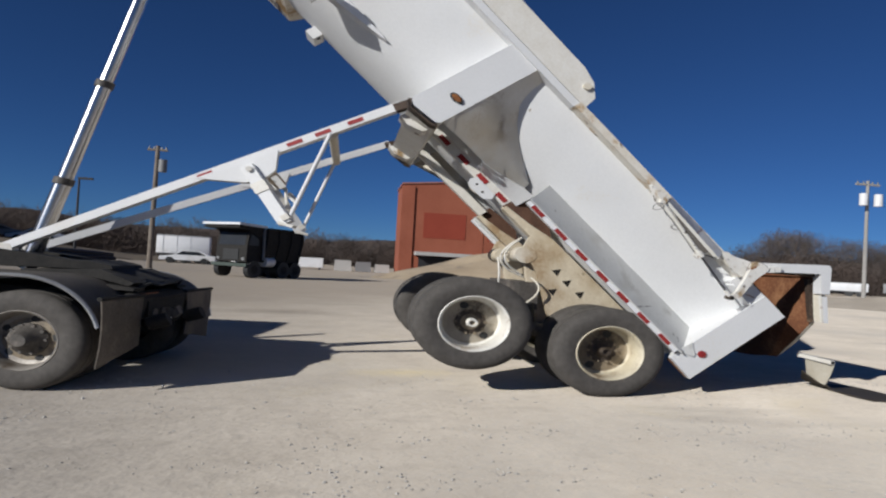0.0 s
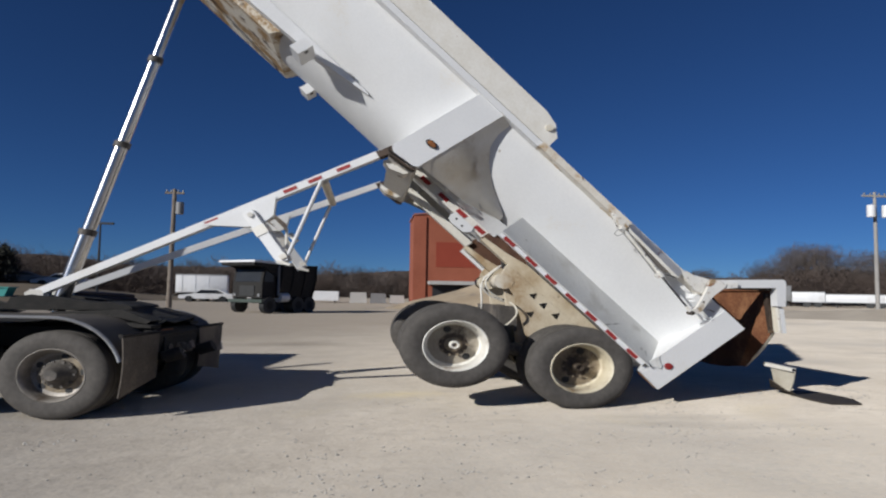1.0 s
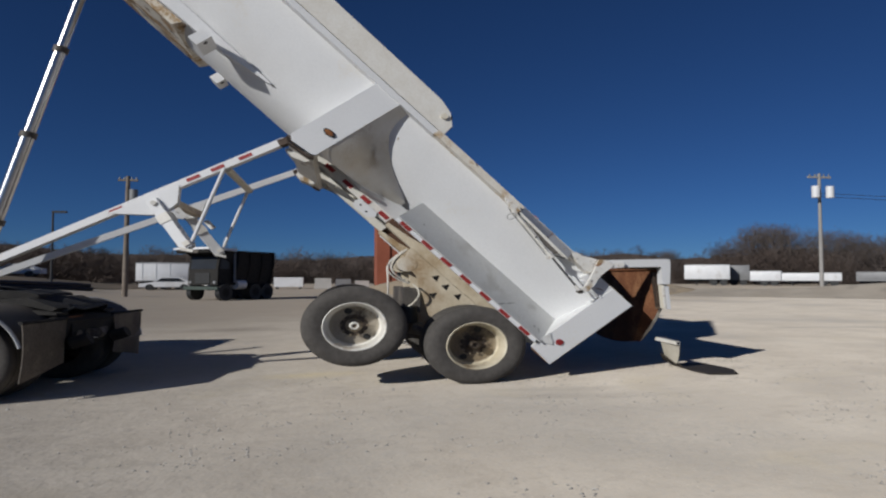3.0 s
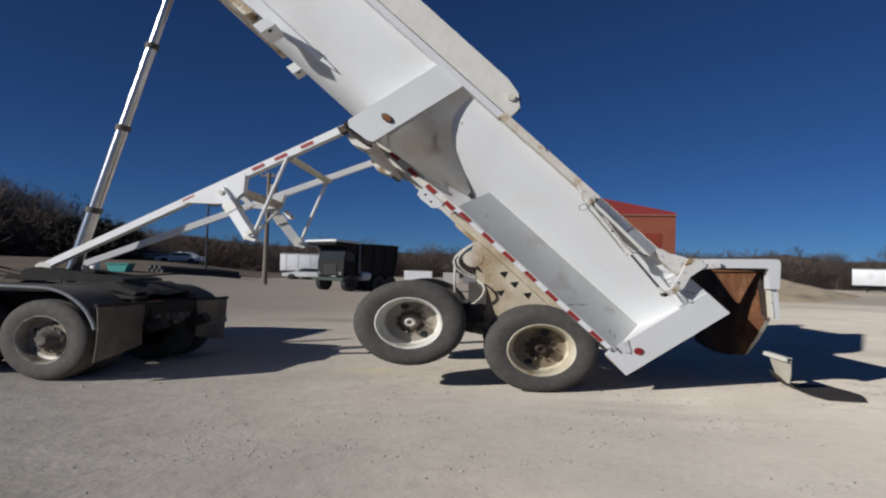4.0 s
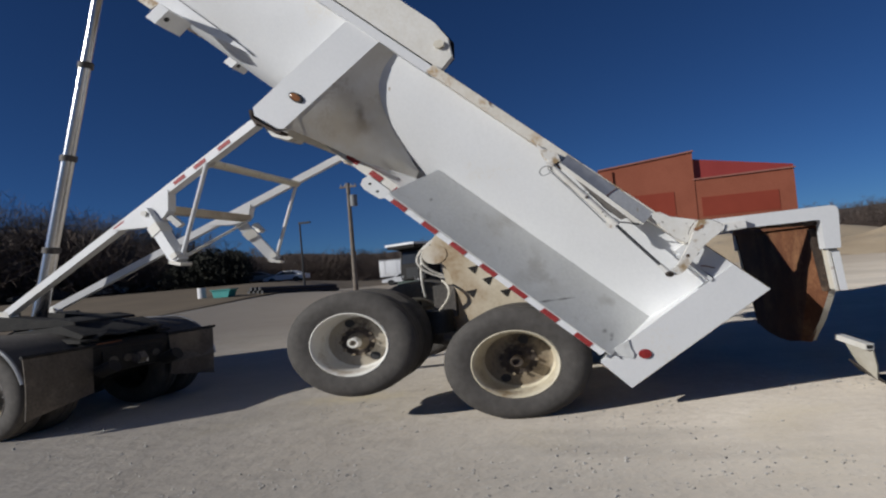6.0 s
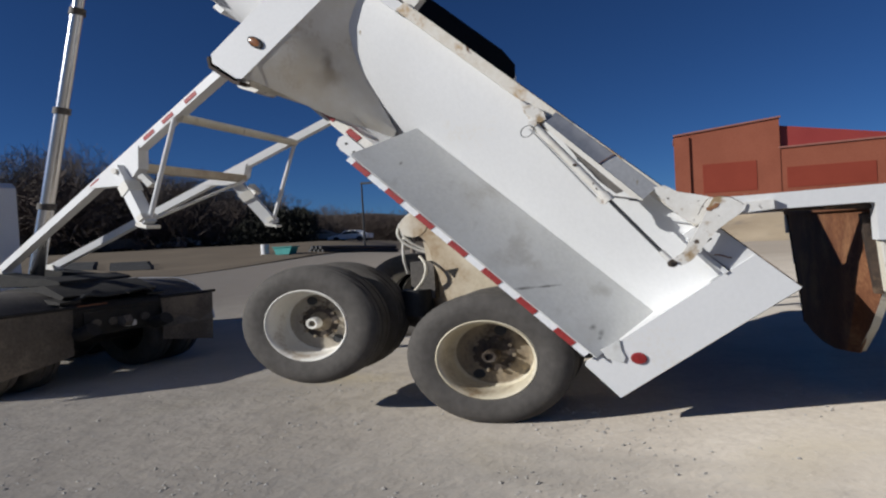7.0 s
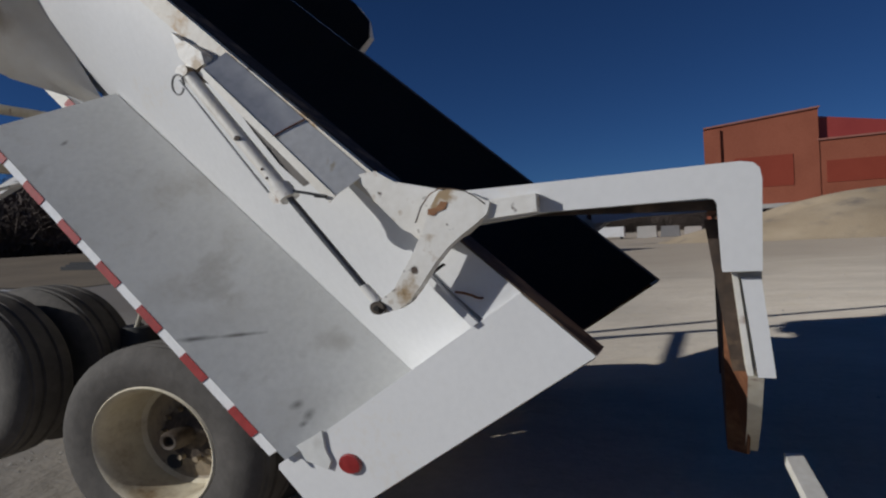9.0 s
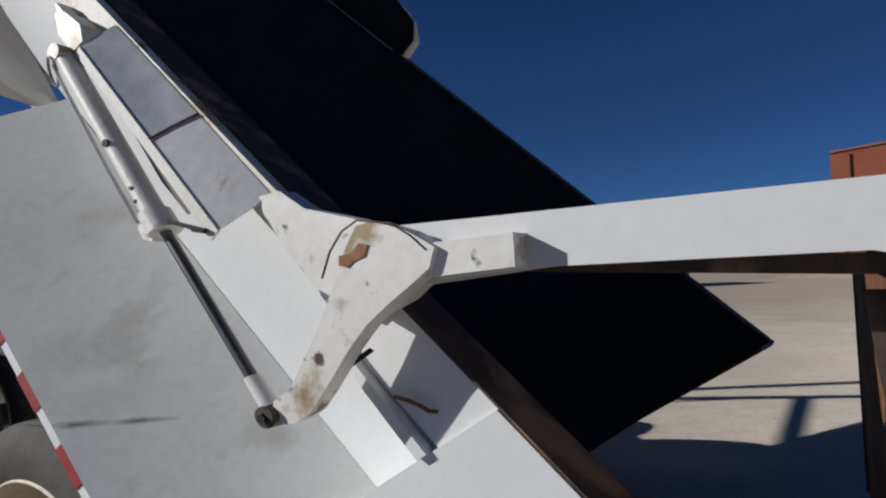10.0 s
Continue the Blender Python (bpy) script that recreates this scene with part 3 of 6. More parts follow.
    done("cap_top", prism(B(), [(0.004, 1.2515), (0.66, 1.2515), (0.66, 1.257), (0.004, 1.257)], 0.004, 0.118, axis=1), RUSTEDGE, "dark rusty top of the post", parent=post)
    bm = prism(B(), [(0.66, 1.17), (3.15, 1.17), (3.15, 1.25), (0.66, 1.25)], -0.03, 0.112, axis=1)
    top = done("top_rail", bm, RAILPAINT, "cream top rail with orange rust stains", soft=0.012)
    done("rail_top", prism(B(), [(0.66, 1.2495), (3.14, 1.2495), (3.14, 1.256), (0.66, 1.256)], 0.0, 0.11, axis=1), RUSTEDGE, "dark rusty top of the rail", parent=top)
    bm = prism(B(), [(3.08, 1.25), (LENGTH, 1.25), (LENGTH, 1.59), (3.45, 1.555), (3.26, 1.51), (3.11, 1.40)], -0.005, 0.06, axis=1)
    board = done("sideboard", bm, OLDWHITE, "weathered white sideboard with rusty edge", soft=0.01)
    # Added dark plate: paints the shade on the board's inner face.
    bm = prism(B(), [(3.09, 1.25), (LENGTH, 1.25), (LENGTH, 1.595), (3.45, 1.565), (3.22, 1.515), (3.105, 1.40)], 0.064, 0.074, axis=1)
    done("board_lining", bm, STEELSHADE, "dark plate on the sideboard's inside, for its shade", parent=board)
    bm = box(B(), (3.15, -0.02, 1.16), (LENGTH, 0.09, 1.235))
    done("board_rail", bm, WHITE, parent=board)
    bm = tube(B(), (3.26, -0.03, 1.42), (3.26, 0.06, 1.42), 0.04, seg=14)
    done("board_pin", bm, CREAM, parent=board)
    # lamps
    bm = lathe(B(), [(-0.012, 0.0), (-0.02, 0.05), (-0.016, 0.062), (0.0, 0.065)], (0, 0, 0), 28)
    bm.transform(Matrix.Translation((3.80, 0, 0.33)) @ Matrix.Diagonal((1.15, 1, 0.62, 1)))
    done("oval_lamp_bezel", bm, BLACK, "black rubber bezel", parent=bolster)
    bm = lathe(B(), [(-0.021, 0.0), (-0.024, 0.03), (-0.019, 0.048)], (0, 0, 0), 28)
    bm.transform(Matrix.Translation((3.80, 0, 0.33)) @ Matrix.Diagonal((1.15, 1, 0.62, 1)))
    done("oval_lamp", bm, AMBER, "oval amber marker lamp", parent=bolster)
    bm = lathe(B(), [(-0.002, 0.045), (-0.012, 0.04), (-0.016, 0.0)], (0.155, 0, 0.285), 24)
    done("round_lamp", bm, REDLENS, "small round red lamp", parent=post)
    bm = prism(B(), [(0.338, 0.105), (0.185, 0.20), (0.205, 0.235), (0.26, 0.255), (0.323, 0.30)], -0.012, 0.0, axis=1)
    done("post_bracket", bm, GREY, "grey wedge plate on the post", parent=post, soft=0.004)
    # frame rail under the tub, with tape on its front stretch
    rear = done("rear_frame_rail", prism(B(), [(0.35, 0.024), (2.55, 0.024), (2.56, 0.075), (2.25, 0.115), (1.95, 0.185), (0.35, 0.19)], 0.56, 0.66, axis=1), BEIGE, "beige rear stretch of the frame rail", soft=0.008)
    # Added plate: rust brown and shade of the fender's underside in one colour.
    done("rusty_filler", prism(B(), [(2.58, 0.05), (2.575, 0.25), (2.15, 0.30), (1.96, 0.18), (2.20, 0.06)], 0.585, 0.60, axis=1), RUSTSHADE, "dark rust-brown plate for the shaded fender underside", parent=rear)
    bm = box(B(), (2.552, 0.588, 0.055), (3.95, 0.66, 0.165))
    frame_rail = done("frame_rail", bm, OLDWHITE, "weathered white frame rail under the tub", soft=0.008)
    if not far:
        bm = prism(B(), [(2.74, 0.075), (3.01, 0.075), (3.03, 0.01), (3.0, -0.05), (2.93, -0.068), (2.76, -0.055), (2.705, 0.015)], 0.572, 0.586, axis=1)
        lug = done("rail_bracket", bm, WHITE, "white bracket on the frame rail", soft=0.012, parent=frame_rail)
        for s0, h0 in ((2.83, -0.005), (2.94, 0.012)):
            done("bracket_hole", tube(B(), (s0, 0.5705, h0), (s0, 0.574, h0), 0.014, seg=10), STEELSHADE, parent=lug)
    bm = B()
    grid(bm, [[(3.12, 0.585, 0.165), (2.87, 0.585, 0.165), (2.64, 0.585, 0.165), (2.50, 0.585, 0.165)], [(3.12, 0.30, 0.165), (2.87, 0.43, 0.256), (2.64, 0.462, 0.335), (2.50, 0.47, 0.35)]])
    thicken(bm, 0.008)
    done("rail_plate", bm, WHITE, "white plate between the rail and the tub", parent=frame_rail)
    for k in range(4):
        s = 2.60 + 0.294 * k
        bm = box(B(), (s, 0.583, 0.082), (s + 0.14, 0.589, 0.138))
        done("reflective_tape", bm, RED, "red reflective tape", parent=frame_rail)
    # suspension hanger plate with triangular holes
    holes = [(1.61, -0.055), (1.44, -0.25), (1.44, -0.06), (1.245, -0.05)]
    bm = prism(B(), [(2.12, 0.022), (2.10, -0.05), (2.06, -0.12), (2.01, -0.172), (1.955, -0.205), (1.90, -0.213), (1.84, -0.20), (1.79, -0.208), (1.70, -0.245), (1.62, -0.30), (1.515, -0.345), (1.25, -0.49), (0.95, -0.36), (0.62, -0.03), (0.62, 0.022)], 0.545, 0.575, axis=1)
    hanger = done("hanger_plate", bm, BEIGE, "beige suspension hanger plate with triangular holes", soft=0.006)
    for s, h in holes:
        bm = prism(B(), [(s - 0.04, h - 0.035), (s + 0.05, h - 0.03), (s + 0.005, h + 0.05)], 0.540, 0.546, axis=1)
        done("hanger_hole", bm, STEELSHADE, "triangular lightening hole", parent=hanger)


side_parts(False)
side_parts(True)

# mount of the draft arms under the bolster
bm = prism(B(), [(3.66, -0.02), (3.96, -0.08), (3.99, 0.0), (3.67, 0.05)], 0.10, WIDE - 0.10, axis=1)
bm.transform(BODY)
part("arm_mount", bm, OLDWHITE, trailer, "weathered cross beam that carries the draft arms", soft=0.01)
for y in (0.30, WIDE - 0.54):
    bm = prism(B(), [(3.70, -0.02), (3.96, -0.06), (3.98, -0.12), (3.86, -0.14), (3.72, -0.08)], y, y + 0.22, axis=1)
    bm.transform(BODY)
    part("arm_bracket", bm, CHIPPED, trailer, "rusty cream bracket of a draft arm", soft=0.012)
# hoist box under the front of the body
bm = prism(B(), [(6.09, 0.147), (7.85, 0.147), (7.85, 0.40), (6.0, 0.40)], 0.565, 1.93, axis=1)
bm.transform(BODY)
part("hoist_box", bm, HOISTRUST, trailer, "rust-streaked cream hoist box under the tub", soft=0.015)
bm = prism(B(), [(7.8, 0.20), (7.8, 0.44), (4.86, 0.40), (4.78, 0.385), (5.5, 0.28)], 0.44, 0.56, axis=1)
bm.transform(BODY)
part("hoist_rail", bm, WHITE, trailer, "white tapered rail under the tub", soft=0.008)
for y0, y1, h0, h1 in ((0.15, 0.47, 0.10, 0.29), (1.34, 1.58, 0.06, 0.19)):
    bm = box(B(), (5.51, y0, h0), (5.64, y1, h1))
    bm.transform(BODY)
    block = part("stop_block", bm, WHITE, trailer, "white stop block under the tub", soft=0.01)
    bm = tube(B(), (5.503, y0 + 0.06, (h0 + h1) / 2), (5.51, y0 + 0.06, (h0 + h1) / 2), 0.026, seg=12)
    bm.transform(BODY)
    part("block_hole", bm, BLACK, block, "dark bolt hole")


def wheel(centre, side, rim_mat):
    """A dual wheel: side -1 is the near one. Parts: two tyres, two rims, hub."""
    x, y, z = centre
    k = -1 if side < 0 else 1
    hubpart = part("wheel", lathe(B(), [(k * o, r) for o, r in ((-0.12, 0.0), (-0.12, 0.022), (-0.105, 0.028), (-0.12, 0.046), (-0.19, 0.052), (-0.205, 0.085), (-0.222, 0.12), (-0.3, 0.16))], centre, 28), DISC if rim_mat is RIMWHITE else HUB, trailer, "greasy hub", at=centre)
    part("hub_cap", lathe(B(), [(k * o, r) for o, r in ((-0.112, 0.024), (-0.096, 0.029), (-0.094, 0.042), (-0.104, 0.050), (-0.15, 0.053))], centre, 28), OLDWHITE if rim_mat is RIMWHITE else HUB, hubpart, "worn pale hub cap", at=centre)
    for o in (0.0, -0.345):
        prof = [(-0.02, 0.300), (-0.004, 0.335), (0.004, 0.40), (0.004, 0.445), (-0.012, 0.485), (-0.035, 0.512), (-0.05, 0.512), (-0.055, 0.522), (-0.085, 0.524), (-0.09, 0.512), (-0.10, 0.512), (-0.105, 0.525), (-0.165, 0.525), (-0.17, 0.512), (-0.18, 0.512), (-0.185, 0.524), (-0.215, 0.522), (-0.22, 0.512), (-0.235, 0.512), (-0.258, 0.485), (-0.274, 0.445), (-0.274, 0.40), (-0.266, 0.335), (-0.25, 0.300)]
        part("tyre", lathe(B(), [(k * (a + o), r) for a, r in prof], centre, 64), TYRE, hubpart, "dusty black tyre", at=centre)
        rim = [(-0.012, 0.318), (-0.006, 0.310), (-0.012, 0.300), (-0.035, 0.288), (-0.10, 0.280), (-0.205, 0.270), (-0.222, 0.25)] if o == 0 else [(-0.012, 0.318), (-0.006, 0.310), (-0.03, 0.285), (-0.2, 0.27), (-0.26, 0.31)]
        part("rim", lathe(B(), [(k * (a + o), r) for a, r in rim], centre, 56), rim_mat, hubpart, "painted steel rim", at=centre)
    part("disc", lathe(B(), [(k * a, r) for a, r in ((-0.220, 0.252), (-0.226, 0.24), (-0.222, 0.21), (-0.214, 0.14), (-0.214, 0.10))], centre, 40), DISCPALE if rim_mat is RIMWHITE else DISC, hubpart, "dirty wheel disc", at=centre)
    part("grease_ring", lathe(B(), [(k * a, r) for a, r in ((-0.2105, 0.142), (-0.2085, 0.13), (-0.2075, 0.09), (-0.2085, 0.07))], centre, 40), HUB, hubpart, "dark greasy ring round the hub", at=centre)
    for i in range(10):
        a = 2 * math.pi * i / 10
        c = Vector(centre) + Vector((0.135 * math.cos(a), -k * 0.218, 0.135 * math.sin(a)))
        part("wheel_nut", tube(B(), c, c + Vector((0, k * 0.034, 0)), 0.015, seg=6), DISC, hubpart, at=centre)
    for a in ((1.88, 5.4) if rim_mat is RIMWHITE else (1.34, 4.17)):
        c = Vector(centre) + Vector((0.20 * math.cos(a), -k * 0.225, 0.20 * math.sin(a)))
        part("hand_hole", tube(B(), c, c + Vector((0, k * 0.012, 0)), 0.040, seg=14), BLACK, hubpart, "dark hand hole", at=centre)
    return hubpart


AXLES = ((-1.235, 0.79), (-0.012, 0.513))
for (ax, az), mt in zip(AXLES, (RIMWHITE, RIM)):
    wheel((ax, -0.03, az), -1, mt)
    wheel((ax, WIDE + 0.03, az), 1, mt)
    part("axle", tube(B(), (ax, 0.3, az), (ax, WIDE - 0.3, az), 0.065, seg=14), DIRTY, trailer, "dirty axle beam")
for y in (0.78, WIDE - 0.78):
    part("equalizer_beam", bar(B(), (-1.25, y, 0.80), (-0.025, y, 0.56), 0.09, 0.16), DIRTY, trailer, "dirty suspension beam", soft=0.01)
    bm = prism(B(), [(-0.64, 1.6), (-0.45, 1.6), (-0.35, 1.05), (-0.45, 0.62), (-0.60, 0.62), (-0.58, 1.05)], y - 0.14, y - 0.06, axis=1)
    part("trunnion_hanger", bm, BEIGE, trailer, "beige trunnion hanger", soft=0.01)
    part("trunnion", tube(B(), (-0.66, y - 0.24, 1.62), (-0.66, y + 0.1, 1.62), 0.105, seg=20), BEIGE, trailer, "beige round trunnion housing", soft=0.015)
    part("air_bag", tube(B(), (-0.66, y - 0.22, 0.78), (-0.66, y - 0.22, 1.02), 0.12, 0.11, 18), BLACK, trailer, "black rubber air spring", soft=0.02)
# Added beam: keeps sun from slipping under the tub onto shadowed ground.
part("suspension_crossmember", box(B(), (-0.70, 0.55, 0.93), (-0.52, WIDE - 0.55, 1.28)), DIRTY, trailer, "dirty crossmember, added to block sun between the axles", soft=0.02)
HOSES = (((-0.64, 1.85), (-0.86, 1.56), (-0.60, 1.335), 0.78, OLDWHITE), ((-0.66, 1.82), (-0.82, 1.58), (-0.63, 1.37), 0.76, OLDWHITE), ((-0.61, 1.335), (-0.545, 1.18), (-0.68, 0.985), 0.48, CREAM), ((-0.855, 1.58), (-0.85, 1.36), (-0.845, 1.15), 0.80, OLDWHITE), ((-0.68, 1.80), (-0.80, 1.50), (-0.58, 1.36), 0.82, BLACK))
for k, ((xa, za), (xb, zb), (xc, zc), deep, mt) in enumerate(HOSES):
    pts = []
    for i in range(13):
        t = i / 12
        a, b, c = (1 - t) ** 2, 2 * t * (1 - t), t * t
        pts.append((a * xa + b * (2 * xb - (xa + xc) / 2) + c * xc, deep - 0.06 * math.sin(math.pi * t) + 0.015 * k, a * za + b * (2 * zb - (za + zc) / 2) + c * zc))
    part("brake_hose", pipe(B(), pts, 0.011), mt, trailer)
for y in (0.52, WIDE - 0.52):
    part("brake_chamber", tube(B(), (-0.62, y, 0.72), (-0.42, y, 0.66), 0.085, seg=18), DIRTY, trailer, "dirty brake chamber", soft=0.01)

# draft arms to the tractor: they close in on each other towards the coupler
TOP, FOOT = Vector((-1.93, 0.28, 3.275)), Vector((-5.36, 0.92, 1.36))


def arm_y(x):
    return TOP.y + (FOOT.y - TOP.y) * (TOP.x - x) / (TOP.x - FOOT.x)


for far in (False, True):
    def side(x, off, z):
        """A point beside an arm: off metres outwards from its middle line."""
        y = arm_y(x) - off
        return Vector((x, WIDE - y if far else y, z))
    top, foot_ = side(TOP.x, 0, TOP.z), side(FOOT.x, 0, FOOT.z)
    arm = part("draft_arm", bar(B(), top, foot_, 0.09, 0.09), WHITE, trailer, "white square draft arm with red tape", soft=0.008)
    d = (foot_ - top).normalized()
    out = d.cross(Vector((0, 0, 1))).normalized() * (-1 if far else 1)
    out = out if (out.y < 0) != far else -out
    if not far:
        for a in (0.38, 0.70, 0.98, 1.87):
            p = top + d * a + out * 0.0475
            part("reflective_tape", bar(B(), p, p + d * 0.15, 0.005, 0.042), RED, arm, "red reflective tape")
    # gusset with the bracket of the landing leg
    bm = B()
    rows_ = [[side(x, o, z) for x, z in (((-3.02, 2.655), (-3.06, 2.47), (-3.14, 2.40), (-3.26, 2.38), (-3.50, 2.40)) if far else ((-2.985, 2.675), (-3.0, 2.43), (-3.12, 2.30), (-3.26, 2.27), (-3.70, 2.29)))] for o in (0.055, -0.055)]
    vs = [[bm.verts.new(p) for p in row] for row in rows_]
    bm.faces.new(vs[0])
    bm.faces.new(vs[1][::-1])
    for k in range(5):
        bm.faces.new((vs[0][k], vs[1][k], vs[1][(k + 1) % 5], vs[0][(k + 1) % 5]))
    part("gusset", bm, WHITE, arm, soft=0.006)
    leg = part("landing_leg", bar(B(), side(-3.24, 0.055, 2.46), side(-2.865, 0.10, 1.81), 0.10, 0.12), WHITE, trailer, "white folded landing leg", soft=0.008)
    part("leg_foot", bar(B(), side(-2.93, 0.10, 1.815), side(-2.80, 0.10, 1.775), 0.13, 0.035), OLDWHITE, leg, soft=0.006)
    part("leg_shackle", bar(B(), side(-2.90, 0.10, 1.86), side(-2.84, 0.10, 1.90), 0.14, 0.06), OLDWHITE, leg, soft=0.008)
    part("leg_brace", tube(B(), side(-2.86, 0.09, 1.84), side(-2.54, 0.03, 2.90), 0.02, seg=10), WHITE, leg)
    part("leg_pin", tube(B(), side(-3.22, 0.14, 2.42), side(-3.22, -0.05, 2.42), 0.03, seg=12), OLDWHITE, leg)
    part("leg_collar", bar(B(), side(-3.13, 0.065, 2.27), side(-3.07, 0.072, 2.165), 0.125, 0.14), OLDWHITE, leg, soft=0.008)
    part("leg_latch", bar(B(), side(-3.02, 0.0, 2.36), side(-2.93, -0.03, 2.24), 0.07, 0.06), CHIPPED, leg, soft=0.006)
    part("arm_clevis", bar(B(), side(-1.99, 0.0, 3.235), side(-1.80, 0.02, 3.325), 0.10, 0.085), RUSTEDGE, arm, "dark rusty joint of the arm", soft=0.01)
    part("arm_end", prism(B(), [(-5.44, 1.26), (-5.46, 1.36), (-5.40, 1.41), (-5.30, 1.40), (-5.27, 1.30)], foot_.y - 0.06, foot_.y + 0.06, axis=1), OLDWHITE, arm, "weathered end of the draft arm", soft=0.01)
    part("arm_seat", prism(B(), [(-5.62, 1.14), (-5.56, 1.30), (-5.38, 1.34), (-5.10, 1.30), (-4.75, 1.24), (-4.70, 1.14)], foot_.y - 0.10, foot_.y + 0.10, axis=1), GREASE, trailer, "black greasy seat of a draft arm", soft=0.012)
y = arm_y(-2.52)
part("cross_tube", tube(B(), (-2.52, y, 2.90), (-2.52, WIDE - y, 2.90), 0.045, seg=14), CREAM, trailer, "cream cross tube between the arms")
y = arm_y(-3.10)
part("cross_beam", bar(B(), (-3.10, y, 2.46), (-3.10, WIDE - y, 2.46), 0.10, 0.09), BEIGE, trailer, "beige cross beam", soft=0.008)
part("leg_tie", tube(B(), (-2.86, 0.40, 1.86), (-3.05, WIDE - 0.55, 2.42), 0.018, seg=8), OLDWHITE, trailer)
part("coupler_plate", prism(B(), [(-5.75, 1.15), (-5.7, 1.22), (-4.62, 1.25), (-4.42, 1.20), (-4.40, 1.16), (-4.6, 1.15)], 0.78, WIDE - 0.78, axis=1), GREASE, trailer, "black greasy coupler plate", soft=0.01)

# telescopic hoist cylinder from the coupler to the front of the body
foot, head = Vector((-5.30, 1.2, 1.1)), Vector((-4.10, 1.2, 6.2))
d = head - foot
ram = part("hoist_cylinder", tube(B(), foot, foot + d * 0.22, 0.078, seg=20), CHROME, trailer, "grey telescopic hoist cylinder")
for k, (a, b, r) in enumerate(((0.22, 0.47, 0.070), (0.47, 0.72, 0.063), (0.72, 1.0, 0.056))):
    part("stage", tube(B(), foot + d * a, foot + d * b, r, seg=20), CHROME, ram, "bright steel stage")
    part("collar", tube(B(), foot + d * (a - 0.008), foot + d * (a + 0.008), r + 0.022, seg=20), DIRTY, ram, "dark collar")

# tailgate: two arms, posts and a rusty plate, opened by a cylinder on each side
SWUNG = Matrix.Translation((-0.042, 0, 0.0))


def gate_part(name, bm, *rest, **more):
    """A piece of the tailgate, as it hangs when swung open."""
    bm.transform(SWUNG)
    return part(name, bm, *rest, **more)


HALF = [(0.07, 1.56), (0.09, 1.2), (0.15, 0.95), (0.36, 0.69), (0.62, 0.45), (0.90, 0.40), (1.2, 0.385)]
OUTLINE = HALF + [(WIDE - y, z) for y, z in HALF[-2::-1]]
MAIN = [(0.09, 1.56), (0.36, 1.0), (0.62, 0.45), (0.90, 0.40), (1.2, 0.385)]
gate = gate_part("tailgate", prism(B(), MAIN + [(WIDE - y, z) for y, z in MAIN[-2::-1]], 2.03, 2.05, axis=0), RUST, trailer, "rusty brown round-bottomed tailgate plate")
for far in (False, True):
    bm = B()
    pts = [Vector((2.03, WIDE - y if far else y, z)) for y, z in ((0.09, 1.56), (0.36, 1.0), (0.62, 0.45))] + [Vector((2.09, WIDE - y if far else y, z)) for y, z in ((0.07, 1.56), (0.15, 0.95), (0.60, 0.44))]
    v = [bm.verts.new(p) for p in pts]
    for f in ((0, 1, 4, 3), (1, 2, 5, 4)):
        bm.faces.new([v[i] for i in f])
    thicken(bm, 0.01)
    gate_part("corner_panel", bm, RUST, gate, "rusty bent corner panel")
# white tube at the gate's near corner with a hanging plate and a rubber flap that trails on the ground
wing = part("corner_tube", bar(B(), (2.17, 0.44, 0.51), (2.20, 0.03, 0.49), 0.050, 0.048), OLDWHITE, gate, "short white square tube, open at its end", soft=0.006)
part("tube_opening", bar(B(), (2.2, 0.031, 0.49), (2.2003, 0.027, 0.4898), 0.034, 0.03), BLACK, wing, "dark open end of the tube")
bm = B()
grid(bm, [[(2.185, 0.36, 0.475), (2.20, 0.2, 0.462), (2.225, 0.035, 0.455)], [(2.25, 0.42, 0.33), (2.26, 0.27, 0.32), (2.275, 0.13, 0.31)], [(2.32, 0.50, 0.19), (2.315, 0.36, 0.18), (2.31, 0.235, 0.165)]])
thicken(bm, 0.01)
part("hanging_plate", bm, CREAM, wing, "cream plate hanging from the tube")
bm = B()
grid(bm, [[(2.23, 0.46, 0.30), (2.30, 0.36, 0.20), (2.315, 0.235, 0.172)], [(2.34, 0.60, 0.16), (2.36, 0.42, 0.13), (2.365, 0.22, 0.115)], [(2.46, 0.62, 0.105), (2.43, 0.30, 0.105), (2.365, 0.0, 0.10)], [(2.62, 0.56, 0.105), (2.60, 0.20, 0.11), (2.40, -0.21, 0.10)],
          [(2.78, 0.46, 0.11), (2.74, 0.10, 0.115), (2.56, -0.25, 0.105)], [(2.84, 0.22, 0.105), (2.82, 0.0, 0.11), (2.70, -0.255, 0.105)]])
thicken(bm, 0.012)
part("rubber_flap", bm, FLAPRUBBER, gate, "brown-black rubber flap trailing on the ground")
gate_part("top_beam", box(B(), (2.0, 0.1, 1.54), (2.09, WIDE - 0.1, 1.64)), RUST, gate, "rusty top beam", soft=0.01)
bm = B()
inner = [(y + (0.075 if y < 1.2 else -0.075 if y > 1.2 else 0), z + (0.06 if z < 0.9 else 0)) for y, z in OUTLINE]
va = [[bm.verts.new((x, y, z)) for y, z in ring] for x, ring in ((2.085, OUTLINE), (2.125, OUTLINE), (2.125, inner), (2.085, inner))]
for ra, rb in zip(va, va[1:]):
    for i in range(len(OUTLINE) - 1):
        bm.faces.new((ra[i], ra[i + 1], rb[i + 1], rb[i]))
gate_part("edge_frame", bm, CREAM, gate, "cream frame round the back of the tailgate")
gate_part("arm_backing", prism(B(), [(1.5, 1.562), (2.03, 1.54), (2.03, 1.577), (1.5, 1.575)], 0.03, 0.12, axis=1), RUSTEDGE, gate, "dark rusty backing under the gate arm")
